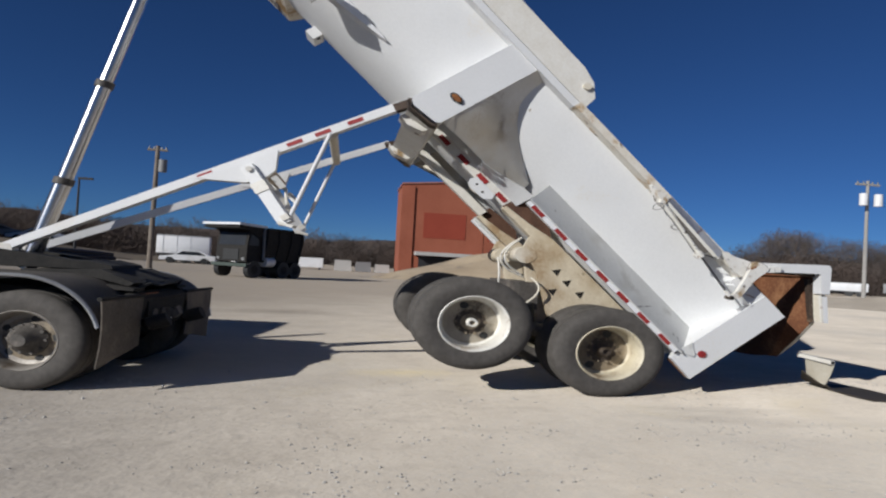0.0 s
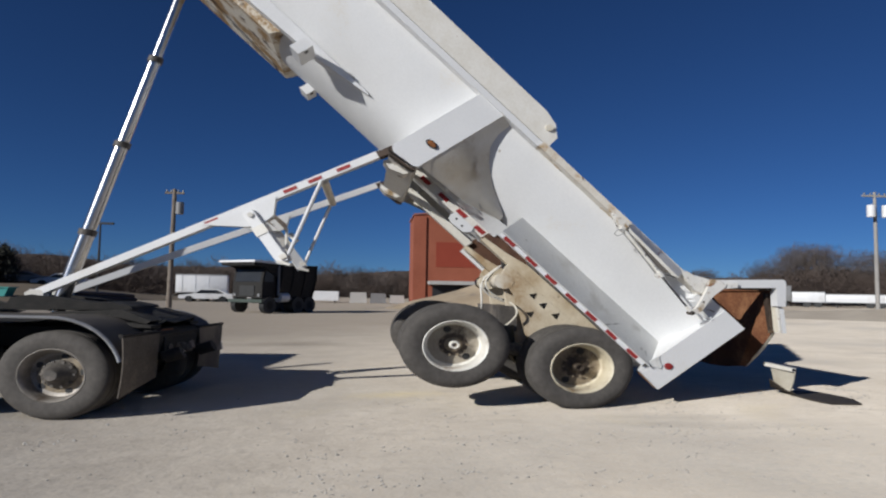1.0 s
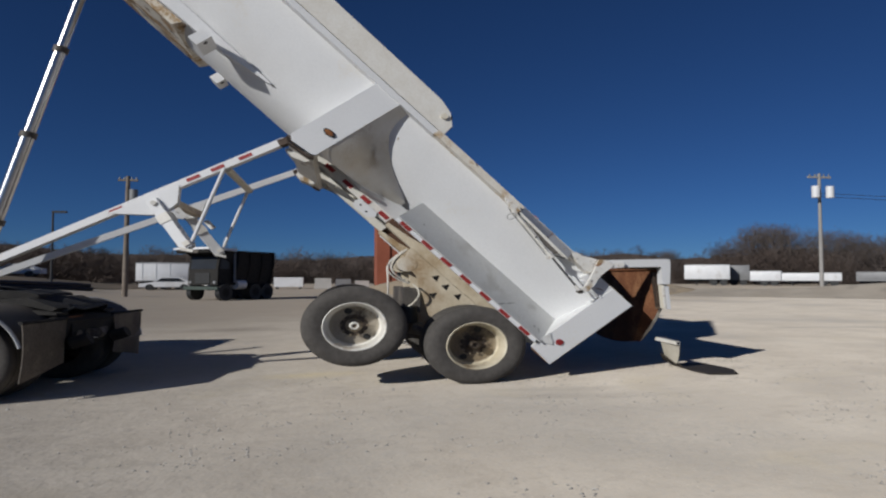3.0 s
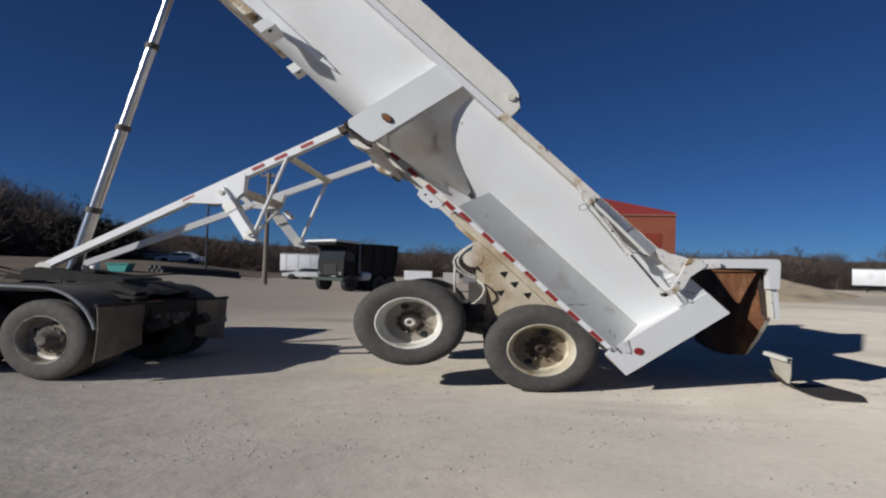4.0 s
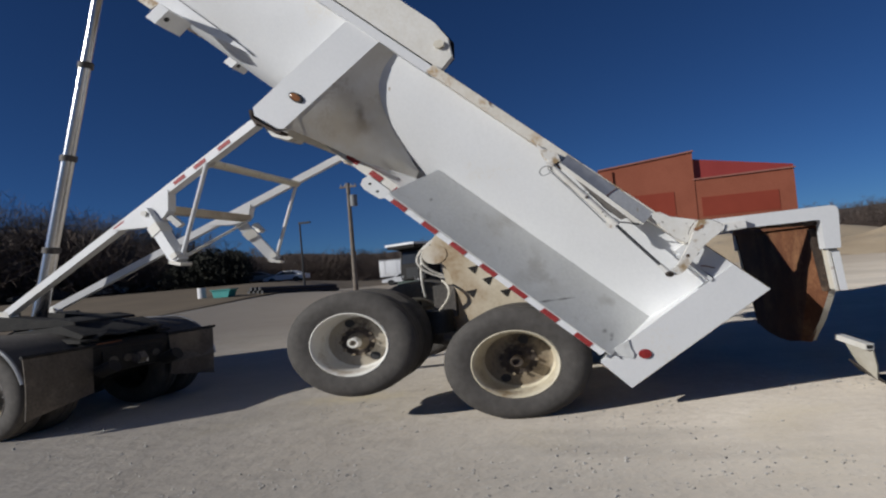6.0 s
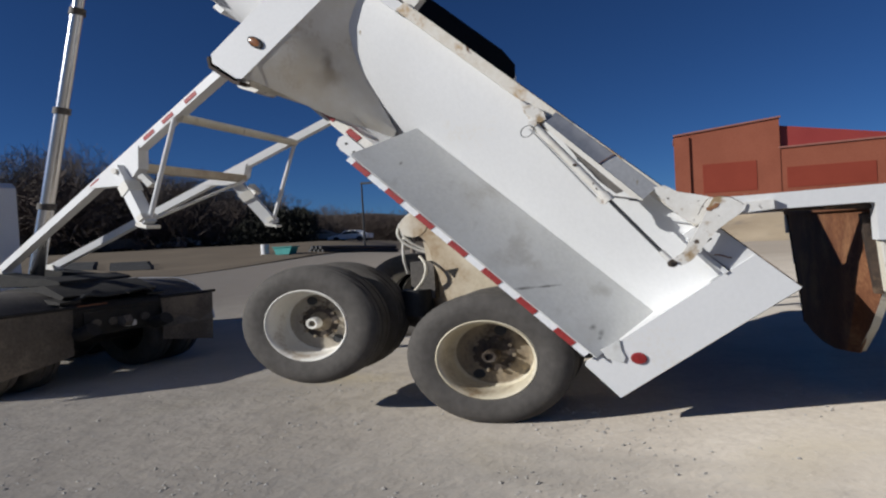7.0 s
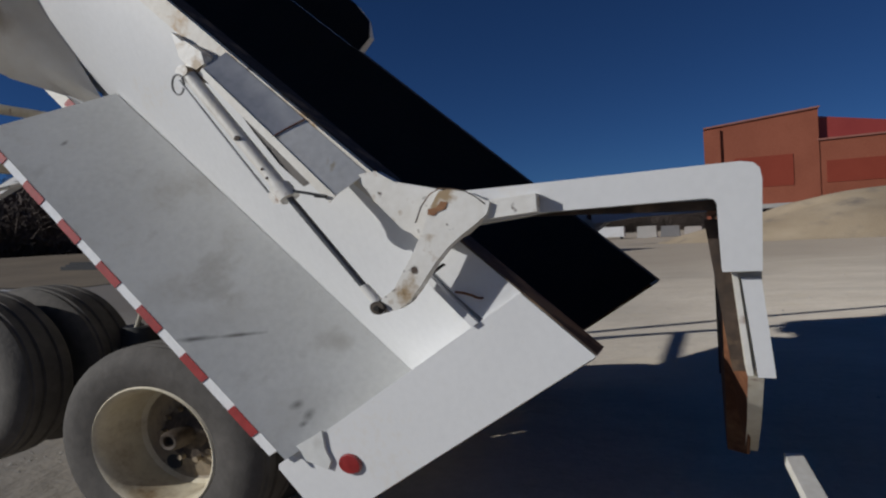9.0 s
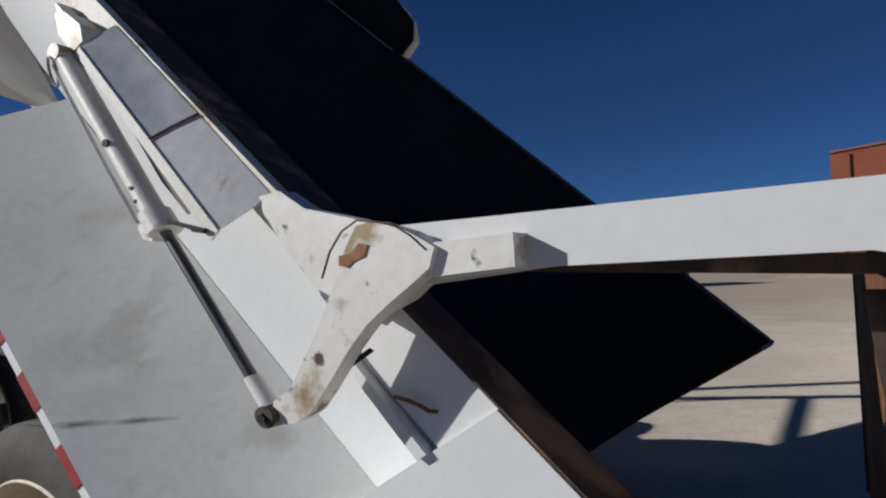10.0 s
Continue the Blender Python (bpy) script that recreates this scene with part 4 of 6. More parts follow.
gate_part("inner_frame", prism(B(), [(1.992, 1.51), (2.03, 1.51), (2.058, 1.335), (2.08, 0.97), (2.045, 0.97)], 0.09, 0.14, axis=1), RUSTEDGE, gate, "dark rusty inner upright of the tailgate")
for y in (0.7, 1.2, 1.7):
    gate_part("stiffener", box(B(), (2.05, y - 0.04, 0.46), (2.11, y + 0.04, 1.54)), CREAM, gate, soft=0.005)
for far in (False, True):
    def span(a, b):
        return (WIDE - b, WIDE - a) if far else (a, b)
    a, b = span(-0.045, 0.06)
    poly = [(1.315, 1.671), (1.50, 1.675), (2.08, 1.692), (2.108, 1.685), (2.122, 1.665), (2.126, 1.63), (2.118, 1.335), (2.030, 1.335), (2.024, 1.56), (2.017, 1.575), (2.0, 1.58), (1.60, 1.57), (1.315, 1.53)]
    gate_part("gate_arm", prism(B(), poly, a, b, axis=1), WHITE, gate, "white cranked tailgate arm", soft=0.006)
    a, b = span(0.015, 0.09)
    gate_part("gate_post", prism(B(), [(2.052, 1.335), (2.115, 1.335), (2.138, 0.99), (2.075, 0.99)], a, b + 0.02 if not far else b, axis=1), CREAM, gate, "cream tailgate post", soft=0.005)
    a, b = span(-0.012, 0.02)
    gate_part("post_flange", prism(B(), [(2.052, 1.33), (2.064, 1.33), (2.090, 0.985), (2.076, 0.985)], a, b, axis=1), OLDWHITE, gate, soft=0.003)
    a, b = span(-0.014, 0.02)
    gate_part("post_strip", prism(B(), [(2.072, 1.31), (2.117, 1.31), (2.140, 0.98), (2.100, 0.98)], a, b, axis=1), WHITE, gate, "white strip along the tailgate post", soft=0.003)
    mir = Matrix.Translation((0, WIDE, 0)) @ Matrix.Diagonal((1, -1, 1, 1)) if far else Matrix.Identity(4)

    def local(name, bm, mat, parent, label="", soft=0.0):
        bm.transform(mir @ BODY)
        return part(name, bm, mat, parent, label, soft=soft)
    # lever on the pivot
    lever = local("gate_lever", prism(B(), [(0.505, 0.955), (0.515, 0.93), (0.536, 0.918), (0.558, 0.922), (0.573, 0.94), (0.572, 0.997), (0.623, 1.124), (0.672, 1.226), (0.722, 1.315), (0.745, 1.372), (0.725, 1.405), (0.665, 1.437), (0.605, 1.452), (0.580, 1.415), (0.577, 1.36), (0.577, 1.309), (0.572, 1.24), (0.556, 1.17), (0.523, 1.07), (0.503, 1.0)], -0.10, -0.06, axis=1), CHIPPED, gate, "weathered white lever with rust spots", soft=0.008)
    local("arm_socket", prism(B(), [(0.62, 1.448), (0.538, 1.563), (0.488, 1.52), (0.575, 1.39)], -0.088, 0.01, axis=1), CHIPPED, lever, "weathered socket of the gate arm", soft=0.006)
    local("lever_slot", prism(B(), [(0.705, 1.285), (0.72, 1.30), (0.705, 1.325), (0.712, 1.35), (0.695, 1.362), (0.682, 1.34), (0.69, 1.315), (0.688, 1.296)], -0.1025, -0.098, axis=1), RUST, lever, "rusty worn slot")
    local("edge_rust", pipe(B(), [(0.71, -0.1, 1.235), (0.742, -0.1, 1.29), (0.757, -0.1, 1.34), (0.752, -0.1, 1.38), (0.72, -0.1, 1.408), (0.69, -0.1, 1.428), (0.65, -0.1, 1.436), (0.61, -0.1, 1.437)], 0.0022, 6), RUSTEDGE, lever, "rust along the lever's edge")
    local("lever_pin", tube(B(), (0.69, -0.06, 1.32), (0.69, 0.02, 1.32), 0.03, seg=12), RUST, lever, "rusty pivot pin")
    local("rod_pin", tube(B(), (0.555, -0.115, 0.91), (0.555, -0.03, 0.91), 0.024, seg=12), HUB, lever, "rusty rod pin")
    local("pivot_plate", prism(B(), [(1.02, 1.20), (0.98, 1.265), (0.90, 1.28), (0.80, 1.345), (0.66, 1.42), (0.598, 1.435), (0.585, 1.30), (0.60, 1.21), (0.74, 1.165), (0.87, 1.175), (0.94, 1.19)], -0.045, 0.0, axis=1), CHIPPED, trailer, "weathered pivot plate", soft=0.006)
    # hydraulic cylinder
    cyl = local("gate_cylinder", tube(B(), (1.80, -0.09, 1.088), (1.13, -0.095, 0.992), 0.026, seg=16), OLDWHITE, trailer, "white hydraulic tailgate cylinder", soft=0.004)
    local("cylinder_head", tube(B(), (1.165, -0.095, 0.997), (1.10, -0.095, 0.988), 0.036, seg=16), OLDWHITE, cyl)
    local("rod", tube(B(), (1.10, -0.095, 0.988), (0.63, -0.092, 0.922), 0.0125, seg=12), RODSTEEL, cyl, "dark steel rod")
    local("rod_eye", tube(B(), (0.655, -0.092, 0.926), (0.575, -0.09, 0.915), 0.017, 0.019, seg=12), CHIPPED, cyl)
    local("feed_pipe", pipe(B(), [(1.80, -0.108, 1.052), (1.6, -0.115, 1.025), (1.35, -0.116, 0.985), (1.17, -0.112, 0.955)], 0.005), ALU, cyl, "thin grey feed pipe")
    local("clevis", tube(B(), (0.552, -0.112, 0.908), (0.552, -0.058, 0.908), 0.026, seg=14), HUB, cyl, "rusty greasy clevis on the rod", soft=0.004)
    local("clevis_bolt", tube(B(), (0.552, -0.122, 0.908), (0.552, -0.112, 0.908), 0.011, seg=6), GREASE, cyl)
    local("head_lug", prism(B(), [(1.155, 0.94), (1.175, 0.965), (1.12, 0.985), (1.095, 0.955), (1.12, 0.935)], -0.112, -0.082, axis=1), OLDWHITE, cyl, soft=0.004)
    local("top_eye", tube(B(), (1.815, -0.118, 1.092), (1.815, -0.062, 1.092), 0.027, seg=14), CHIPPED, cyl, soft=0.004)
    local("feed_elbow", pipe(B(), [(1.11, -0.10, 1.02), (1.06, -0.108, 1.055), (1.0, -0.108, 1.095)], 0.006), FARDARK, cyl)
    local("cylinder_bracket", prism(B(), [(2.03, 1.17), (1.93, 1.12), (1.80, 1.08), (1.74, 1.10), (1.74, 1.17)], -0.07, 0.0, axis=1), CHIPPED, trailer, soft=0.008)
    local("hose", pipe(B(), [(1.80 + 0.035 * math.cos(a), -0.10 - 0.02 * math.sin(a), 1.03 + 0.045 * math.sin(a)) for a in (1.9 + 6.0 * k / 20 for k in range(21))], 0.004), FARGREY, cyl)
    # folded sheet hood between the top rail and the cylinder, in two lengths; the upper one's reflection is in its
    # colour
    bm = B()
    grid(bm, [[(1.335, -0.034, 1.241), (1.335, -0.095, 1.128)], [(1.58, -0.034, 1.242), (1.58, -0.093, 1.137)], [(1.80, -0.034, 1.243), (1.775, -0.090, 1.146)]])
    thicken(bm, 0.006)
    hood = local("cylinder_hood", bm, HOODSHEEN, trailer, "sheet hood over the cylinder, sky sheen put into its blue-grey")
    bm = B()
    grid(bm, [[(1.0, -0.033, 1.236), (0.985, -0.098, 1.112)], [(1.17, -0.033, 1.238), (1.17, -0.097, 1.120)], [(1.333, -0.033, 1.240), (1.333, -0.095, 1.129)]])
    thicken(bm, 0.006)
    local("lower_sheet", bm, HOODGREY, hood, "smudged pale lower length of the hood")
    local("hood_seam", pipe(B(), [(1.334, -0.036, 1.242), (1.336, -0.066, 1.186), (1.334, -0.097, 1.130)], 0.003, 6), RUST, hood, "rust line at the hood's seam")
    bm = B()
    grid(bm, [[(0.98, -0.101, 1.116), (0.98, -0.098, 1.080)], [(1.38, -0.098, 1.134), (1.38, -0.094, 1.102)], [(1.775, -0.093, 1.150), (1.775, -0.089, 1.120)]])
    thicken(bm, 0.006)
    local("hood_lip", bm, OLDWHITE, hood, "white folded lower lip of the hood")
    # Added sheet whose dark colour stands for shade between lip and cylinder.
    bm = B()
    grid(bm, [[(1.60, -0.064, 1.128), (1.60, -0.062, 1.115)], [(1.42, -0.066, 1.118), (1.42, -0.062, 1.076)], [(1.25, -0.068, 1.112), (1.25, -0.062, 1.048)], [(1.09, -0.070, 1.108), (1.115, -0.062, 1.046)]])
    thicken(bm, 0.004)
    local("inner_flange", bm, SHADEDSTEEL, hood, "brown-grey sheet standing for the shade under the hood")
    local("hood_bolt", tube(B(), (1.035, -0.10, 1.065), (1.005, -0.104, 1.09), 0.008, seg=8), FARDARK, hood, "dark bolt under the hood")
    local("mount_wedge", prism(B(), [(1.97, 1.155), (1.93, 1.185), (1.84, 1.195), (1.79, 1.165), (1.80, 1.115), (1.90, 1.115)], -0.085, -0.015, axis=1), CHIPPED, trailer, "chipped wedge over the cylinder mount", soft=0.006)
    for s0, h0 in ((1.42, 1.037), (1.25, 1.012), (1.21, 0.998)):
        local("rust_spot", tube(B(), (s0, -0.1165, h0), (s0, -0.1215, h0), 0.006 if s0 != 1.42 else 0.012, seg=9), RUSTEDGE, cyl, "rusty chip")
    # ribs and small latch rods below the pivot
    local("post_rib", prism(B(), [(0.315, 1.045), (0.62, 1.065), (0.62, 1.088), (0.315, 1.072)], -0.012, 0.12, axis=1), WHITE, trailer, "white stiffening rib", soft=0.004)
    local("latch_rod", pipe(B(), [(0.545, -0.05, 1.17), (0.545, -0.06, 1.10), (0.54, -0.05, 1.03)], 0.006), STEELSHADE, trailer, "dark latch rod")
    local("chain", pipe(B(), [(0.45, -0.002, 1.10), (0.43, -0.006, 1.118), (0.405, -0.004, 1.132), (0.385, -0.002, 1.138), (0.375, 0.0, 1.15)], 0.005), RUST, trailer, "rusty chain end")

# ---- tractor ----
tractor = thing("tractor_unit", (-6, 1.2, -0.13), "dusty road tractor coupled to the trailer", "truck")


def tractor_wheel(centre, side, dual=True):
    k = -1 if side < 0 else 1
    hubpart = part("wheel", lathe(B(), [(k * o, r) for o, r in ((0.0, 0.0), (0.0, 0.06), (-0.03, 0.09), (-0.08, 0.11), (-0.12, 0.17), (-0.3, 0.17))], centre, 28), DIRTY, tractor, "dirty hub", at=centre)
    for o in ((0.0, -0.345) if dual else (0.0,)):
        prof = [(-0.02, 0.300), (-0.002, 0.345), (0.004, 0.42), (-0.006, 0.47), (-0.03, 0.51), (-0.05, 0.522), (-0.09, 0.525), (-0.095, 0.512), (-0.105, 0.512), (-0.11, 0.526), (-0.165, 0.526), (-0.17, 0.512), (-0.18, 0.512), (-0.185, 0.525), (-0.225, 0.522), (-0.25, 0.50), (-0.268, 0.46), (-0.274, 0.40), (-0.25, 0.300)]
        part("tyre", lathe(B(), [(k * (a + o), r) for a, r in prof], centre, 64), TYRE, hubpart, "dusty black tyre", at=centre)
    part("rim", lathe(B(), [(k * a, r) for a, r in [(-0.012, 0.318), (-0.006, 0.310), (-0.012, 0.300), (-0.04, 0.282), (-0.13, 0.268), (-0.145, 0.22), (-0.14, 0.15), (-0.13, 0.11)]], centre, 56), DUSTYRIM, hubpart, "dirty steel rim", at=centre)
    part("rim_disc", lathe(B(), [(k * a, r) for a, r in ((-0.141, 0.225), (-0.136, 0.19), (-0.132, 0.13), (-0.125, 0.10))], centre, 40), DISC, hubpart, "brown dusty wheel disc", at=centre)
    for i in range(5):
        a = 2 * math.pi * (i + 0.1) / 5
        c = Vector(centre) + Vector((0.215 * math.cos(a), -k * 0.148, 0.215 * math.sin(a)))
        part("hand_hole", tube(B(), c, c + Vector((0, k * 0.012, 0)), 0.036, seg=12), BLACK, hubpart, "dark hand hole", at=centre)
    for i in range(10):
        a = 2 * math.pi * i / 10
        c = Vector(centre) + Vector((0.15 * math.cos(a), -k * 0.142, 0.15 * math.sin(a)))
        part("wheel_nut", tube(B(), c, c + Vector((0, k * 0.045, 0)), 0.018, seg=6), DIRTY, hubpart, at=centre)


for ax in (-4.83, -6.15):
    tractor_wheel((ax, 0.12, 0.40), -1)
    tractor_wheel((ax, WIDE - 0.12, 0.40), 1)
    part("axle", tube(B(), (ax, 0.4, 0.40), (ax, WIDE - 0.4, 0.40), 0.09, seg=14), GREASE, tractor)
    part("axle_bowl", lathe(B(), [(-0.2, 0.0), (-0.18, 0.12), (0.0, 0.22), (0.18, 0.12), (0.2, 0.0)], (ax, 1.2, 0.42), 20), GREASE, tractor)
tractor_wheel((-10.85, 0.12, 0.40), -1, False)
tractor_wheel((-10.85, WIDE - 0.12, 0.40), 1, False)
for y in (0.72, WIDE - 0.80):
    part("frame_rail", box(B(), (-11.55, y, 0.66), (-4.22, y + 0.08, 0.92)), GREASE, tractor, "black frame rail", soft=0.01)
light_bar = part("light_bar", prism(B(), [(-4.20, 0.50), (-4.165, 0.52), (-4.165, 0.80), (-4.20, 0.82)], 0.84, WIDE - 0.84, axis=1), GREASE, tractor, "greasy black light bar", soft=0.008)
for y in (0.95, 1.12, 1.46):
    part("tail_lamp", tube(B(), (-4.166, y, 0.66), (-4.150, y, 0.66), 0.05, seg=14), DIRTY, light_bar, "dusty dark tail lamp")
part("plate_lamp", box(B(), (-4.166, 1.24, 0.56), (-4.155, 1.36, 0.63)), FARWHITE, light_bar, "pale lamp")
part("rear_plate", box(B(), (-4.225, 0.74, 0.70), (-4.205, 1.10, 0.90)), RUST, tractor, "rusty plate behind the flap")
part("pintle_hook", prism(B(), [(-4.16, 0.60), (-4.06, 0.58), (-4.02, 0.64), (-4.06, 0.72), (-4.10, 0.68), (-4.16, 0.70)], 1.16, 1.24, axis=1), DIRTY, tractor, soft=0.01)
part("rear_crossmember", prism(B(), [(-4.30, 0.56), (-4.20, 0.62), (-4.17, 0.84), (-4.22, 0.90), (-4.30, 0.92)], 0.70, WIDE - 0.70, axis=1), GREASE, tractor, soft=0.01)
for y0, y1 in ((0.08, 0.74), (WIDE - 0.74, WIDE - 0.08)):
    # long fender over both axles: arched behind, flat ahead
    arc = [(-4.83 + 0.66 * math.cos(t), 0.42 + 0.66 * math.sin(t)) for t in (radians((14 if y0 < 1 else 4) + (76 if y0 < 1 else 86) * i / 12) for i in range(13))] + [(-5.6, 1.085), (-6.6, 1.08), (-6.9, 0.97)]
    bm = B()
    grid(bm, [[(x, y, z) for x, z in arc] for y in (y0, y1)])
    thicken(bm, 0.015)
    part("wheel_fender", bm, DUSTYPLASTIC, tractor, "dusty grey fender over the wheels")
    bm = pipe(B(), [(x, y0 if y0 < 1 else y1, z + 0.004) for x, z in arc], 0.02)
    part("fender_bead", bm, ALU, tractor, "bright bead along the fender")
    bm = B()
    inner_low = 0.16 if y0 < 1 else 0.02
    outer_low = 0.02 if y0 < 1 else 0.16
    grid(bm, [[(-4.20 + 0.035 * math.sin(2.4 * (0.86 - (0.86 - (0.14 + (outer_low * (1 - k) + inner_low * k))) * q)) + 0.012 * math.sin(9 * k + 3 * q), y0 + (y1 - y0) * k, 0.86 - (0.72 - (outer_low * (1 - k) + inner_low * k)) * q) for q in (0, 0.2, 0.45, 0.7, 1)] for k in (0, 0.35, 0.7, 1)])
    thicken(bm, 0.012)
    part("mud_flap", bm, DUSTYFLAP, tractor, "dusty brown-grey mud flap")
    part("flap_hanger", tube(B(), (-4.19, y0, 0.88), (-4.19, y1 + 0.05, 0.88), 0.022, seg=10), GREASE, tractor)
    for x in (-4.12, -5.3):
        part("brake_can", tube(B(), (x, y1 + 0.02 if y0 < 1 else y0 - 0.12, 0.55), (x + 0.16, y1 + 0.06 if y0 < 1 else y0 - 0.1, 0.62), 0.08, seg=14), GREASE, tractor, soft=0.01)
for k in range(4):
    x = -4.42 + 0.05 * k
    part("air_hose", pipe(B(), [(x, 0.80, 0.94), (x + 0.08, 0.9, 1.02), (x + 0.10, 1.05, 1.05 - 0.02 * k), (x + 0.06, 1.3, 1.0), (x + 0.1, 1.5, 1.04), (x, 1.66, 0.95)], 0.016), BLACK, tractor)
part("fifth_wheel", prism(B(), [(-5.35, 0.98), (-5.25, 1.12), (-4.55, 1.16), (-4.25, 1.02), (-4.3, 0.98), (-4.6, 1.06), (-5.2, 1.04)], 0.72, WIDE - 0.72, axis=1), GREASE, tractor, "black greasy fifth wheel", soft=0.01)
for y in (0.85, WIDE - 0.95):
    part("fifth_wheel_bracket", prism(B(), [(-5.1, 0.9), (-4.5, 0.9), (-4.7, 1.08), (-4.95, 1.08)], y, y + 0.1, axis=1), GREASE, tractor, soft=0.008)
part("deck_plate", box(B(), (-7.4, 0.55, 0.94), (-5.6, WIDE - 0.55, 0.97)), GREASE, tractor, "black greasy deck plate")
part("approach_ramp", prism(B(), [(-4.5, 0.94), (-4.22, 0.93), (-4.22, 0.96), (-4.5, 1.0)], 0.66, 0.86, axis=1), GREASE, tractor)
part("approach_ramp", prism(B(), [(-4.5, 0.94), (-4.22, 0.93), (-4.22, 0.96), (-4.5, 1.0)], WIDE - 0.86, WIDE - 0.66, axis=1), GREASE, tractor)
for y in (0.9, 1.15, 1.4):
    part("air_line", pipe(B(), [(-7.96, y, 1.9), (-6.9, y, 1.35), (-6.2, y + 0.05, 1.18), (-5.5, y + 0.1, 1.2), (-5.3, y + 0.1, 1.22)], 0.014), BLACK, tractor)
cab = part("cab", prism(B(), [(-9.95, 0.6), (-9.95, 1.7), (-9.65, 2.75), (-9.35, 2.95), (-8.05, 2.95), (-7.95, 2.85), (-7.95, 0.6)], 0.12, WIDE - 0.12, axis=1), FARWHITE, tractor, "white cab", soft=0.05)
part("hood", prism(B(), [(-11.55, 0.55), (-11.60, 1.5), (-9.96, 1.75), (-9.96, 0.6), (-10.25, 0.6), (-10.40, 0.95), (-10.85, 1.05), (-11.30, 0.95), (-11.45, 0.55)], 0.25, WIDE - 0.25, axis=1), FARWHITE, tractor, "white hood", soft=0.05)
for y in (0.112, WIDE - 0.112):
    part("side_window", prism(B(), [(-9.70, 1.85), (-9.50, 2.6), (-8.75, 2.6), (-8.75, 1.85)], y - 0.005, y + 0.005, axis=1), GLASS, cab)
part("stack", tube(B(), (-7.80, 0.35, 0.9), (-7.80, 0.35, 3.4), 0.07, seg=16), CHROME, tractor, "chrome exhaust stack")

# the tractor stands at a slight angle to the trailer
pivot, swing = Vector((-4.83, 0.12, 0)), Matrix.Rotation(radians(-9), 3, "Z")
tractor.location = pivot + swing @ (tractor.location - pivot)
tractor.rotation_euler.z = radians(-9)

# ---- brick building ----
building = thing("brick_building", (10, 49, 0), "red brick works building with bricked-up bays", "building")


def facade(x0, x1, y0, z0, z1a, z1b, bays, deep=14):
    """A brick front from x0 to x1 with a sloping parapet and recessed bays."""
    w = part("wall", prism(B(), [(x0, z0), (x1, z0), (x1, z1b), (x0, z1a)], y0, y0 + deep, axis=1), BRICK, building, "red brick wall")
    part("coping", prism(B(), [(x0 - 0.1, z1a), (x1 + 0.1, z1b), (x1 + 0.1, z1b + 0.16), (x0 - 0.1, z1a + 0.16)], y0 - 0.12, y0 + deep, axis=1), COPING, building, "thin pale coping")
    for a, b, c, d in bays:
        part("bay", box(B(), (a, y0 - 0.03, c), (b, y0 + 0.2, d)), DARKBRICK, w, "dark red bricked-up bay")
    return w


facade(2.0, 9.2, 48.2, -0.3, 10.4, 11.3, [(3.9, 7.6, 4.4, 7.3)], 6)
facade(9.2, 16.4, 48.25, -0.3, 8.3, 8.45, [(9.6, 15.2, 4.4, 6.4)])
part("roof", prism(B(), [(9.2, 10.6), (16.5, 8.9), (16.5, 8.6), (9.2, 8.5)], 48.6, 62, axis=1), REDROOF, building, "red metal roof")
part("dock_canopy", box(B(), (3.2, 46.6, 2.35), (9.5, 48.2, 2.75)), CONCRETE, building, "pale loading dock canopy")
part("dock_opening", box(B(), (3.6, 48.12, 0.0), (9.2, 48.3, 2.3)), FARDARK, building, "dark loading dock opening")
part("corner_pier", box(B(), (1.9, 48.05, -0.3), (3.0, 48.5, 10.2)), BRICK, building)


# ---- piles of sand and gravel ----
def pile(x, y, rx, ry, high, turn, seed, label, steep=1.15, mat=DIRTPILE):
    bm = B()
    c, s = math.cos(radians(turn)), math.sin(radians(turn))
    n = 44
    rows = []
    for i in range(n + 1):
        row = []
        for j in range(n + 1):
            u, v = 2 * i / n - 1, 2 * j / n - 1
            r = math.hypot(u, v)
            h = max(0, 1 - r) ** steep * (1 + 0.35 * noise.noise((u * 2 + seed, v * 2, 3))) + 0.05 * noise.noise((u * 7, v * 7 + seed, 1)) * max(0, 1 - r)
            px, py = x + c * u * rx - s * v * ry, y + s * u * rx + c * v * ry
            row.append((px, py, ground_z(px, py) - 0.05 + high * h))
        rows.append(row)
    grid(bm, rows)
    return single("sand_mound", bm, mat, label, "heap", base=(x, y, 0), group="piles in the yard")


pile(10.6, 37.0, 11.5, 6.0, 3.3, 4, 1.0, "tall heap of pale sand before the brick building", 0.85)
pile(15.5, 31.5, 7.0, 4.0, 1.75, -15, 5.0, "low heap of pale sand", 0.9)
pile(29.5, 21.5, 16.0, 4.2, 1.25, -38, 9.0, "long low berm of pale gravel", mat=PALEGRAVEL)
pile(22.0, 28.0, 9.0, 4.0, 0.6, -30, 13.0, "low spread heap of pale gravel", mat=PALEGRAVEL)

# ---- verge of dry grass ----
bm = B()
grid(bm, [[(-70 + 1.5 * i, 14 + 2 * j, ground_z(-70 + 1.5 * i, 14 + 2 * j) + 0.03 + 0.14 * field_rise(-70 + 1.5 * i, 14 + 2 * j)) for i in range(35)] for j in range(39)])
single("grass_verge", bm, DRYGRASS, "field of dry winter grass beside the yard", "grass", kind="structure")


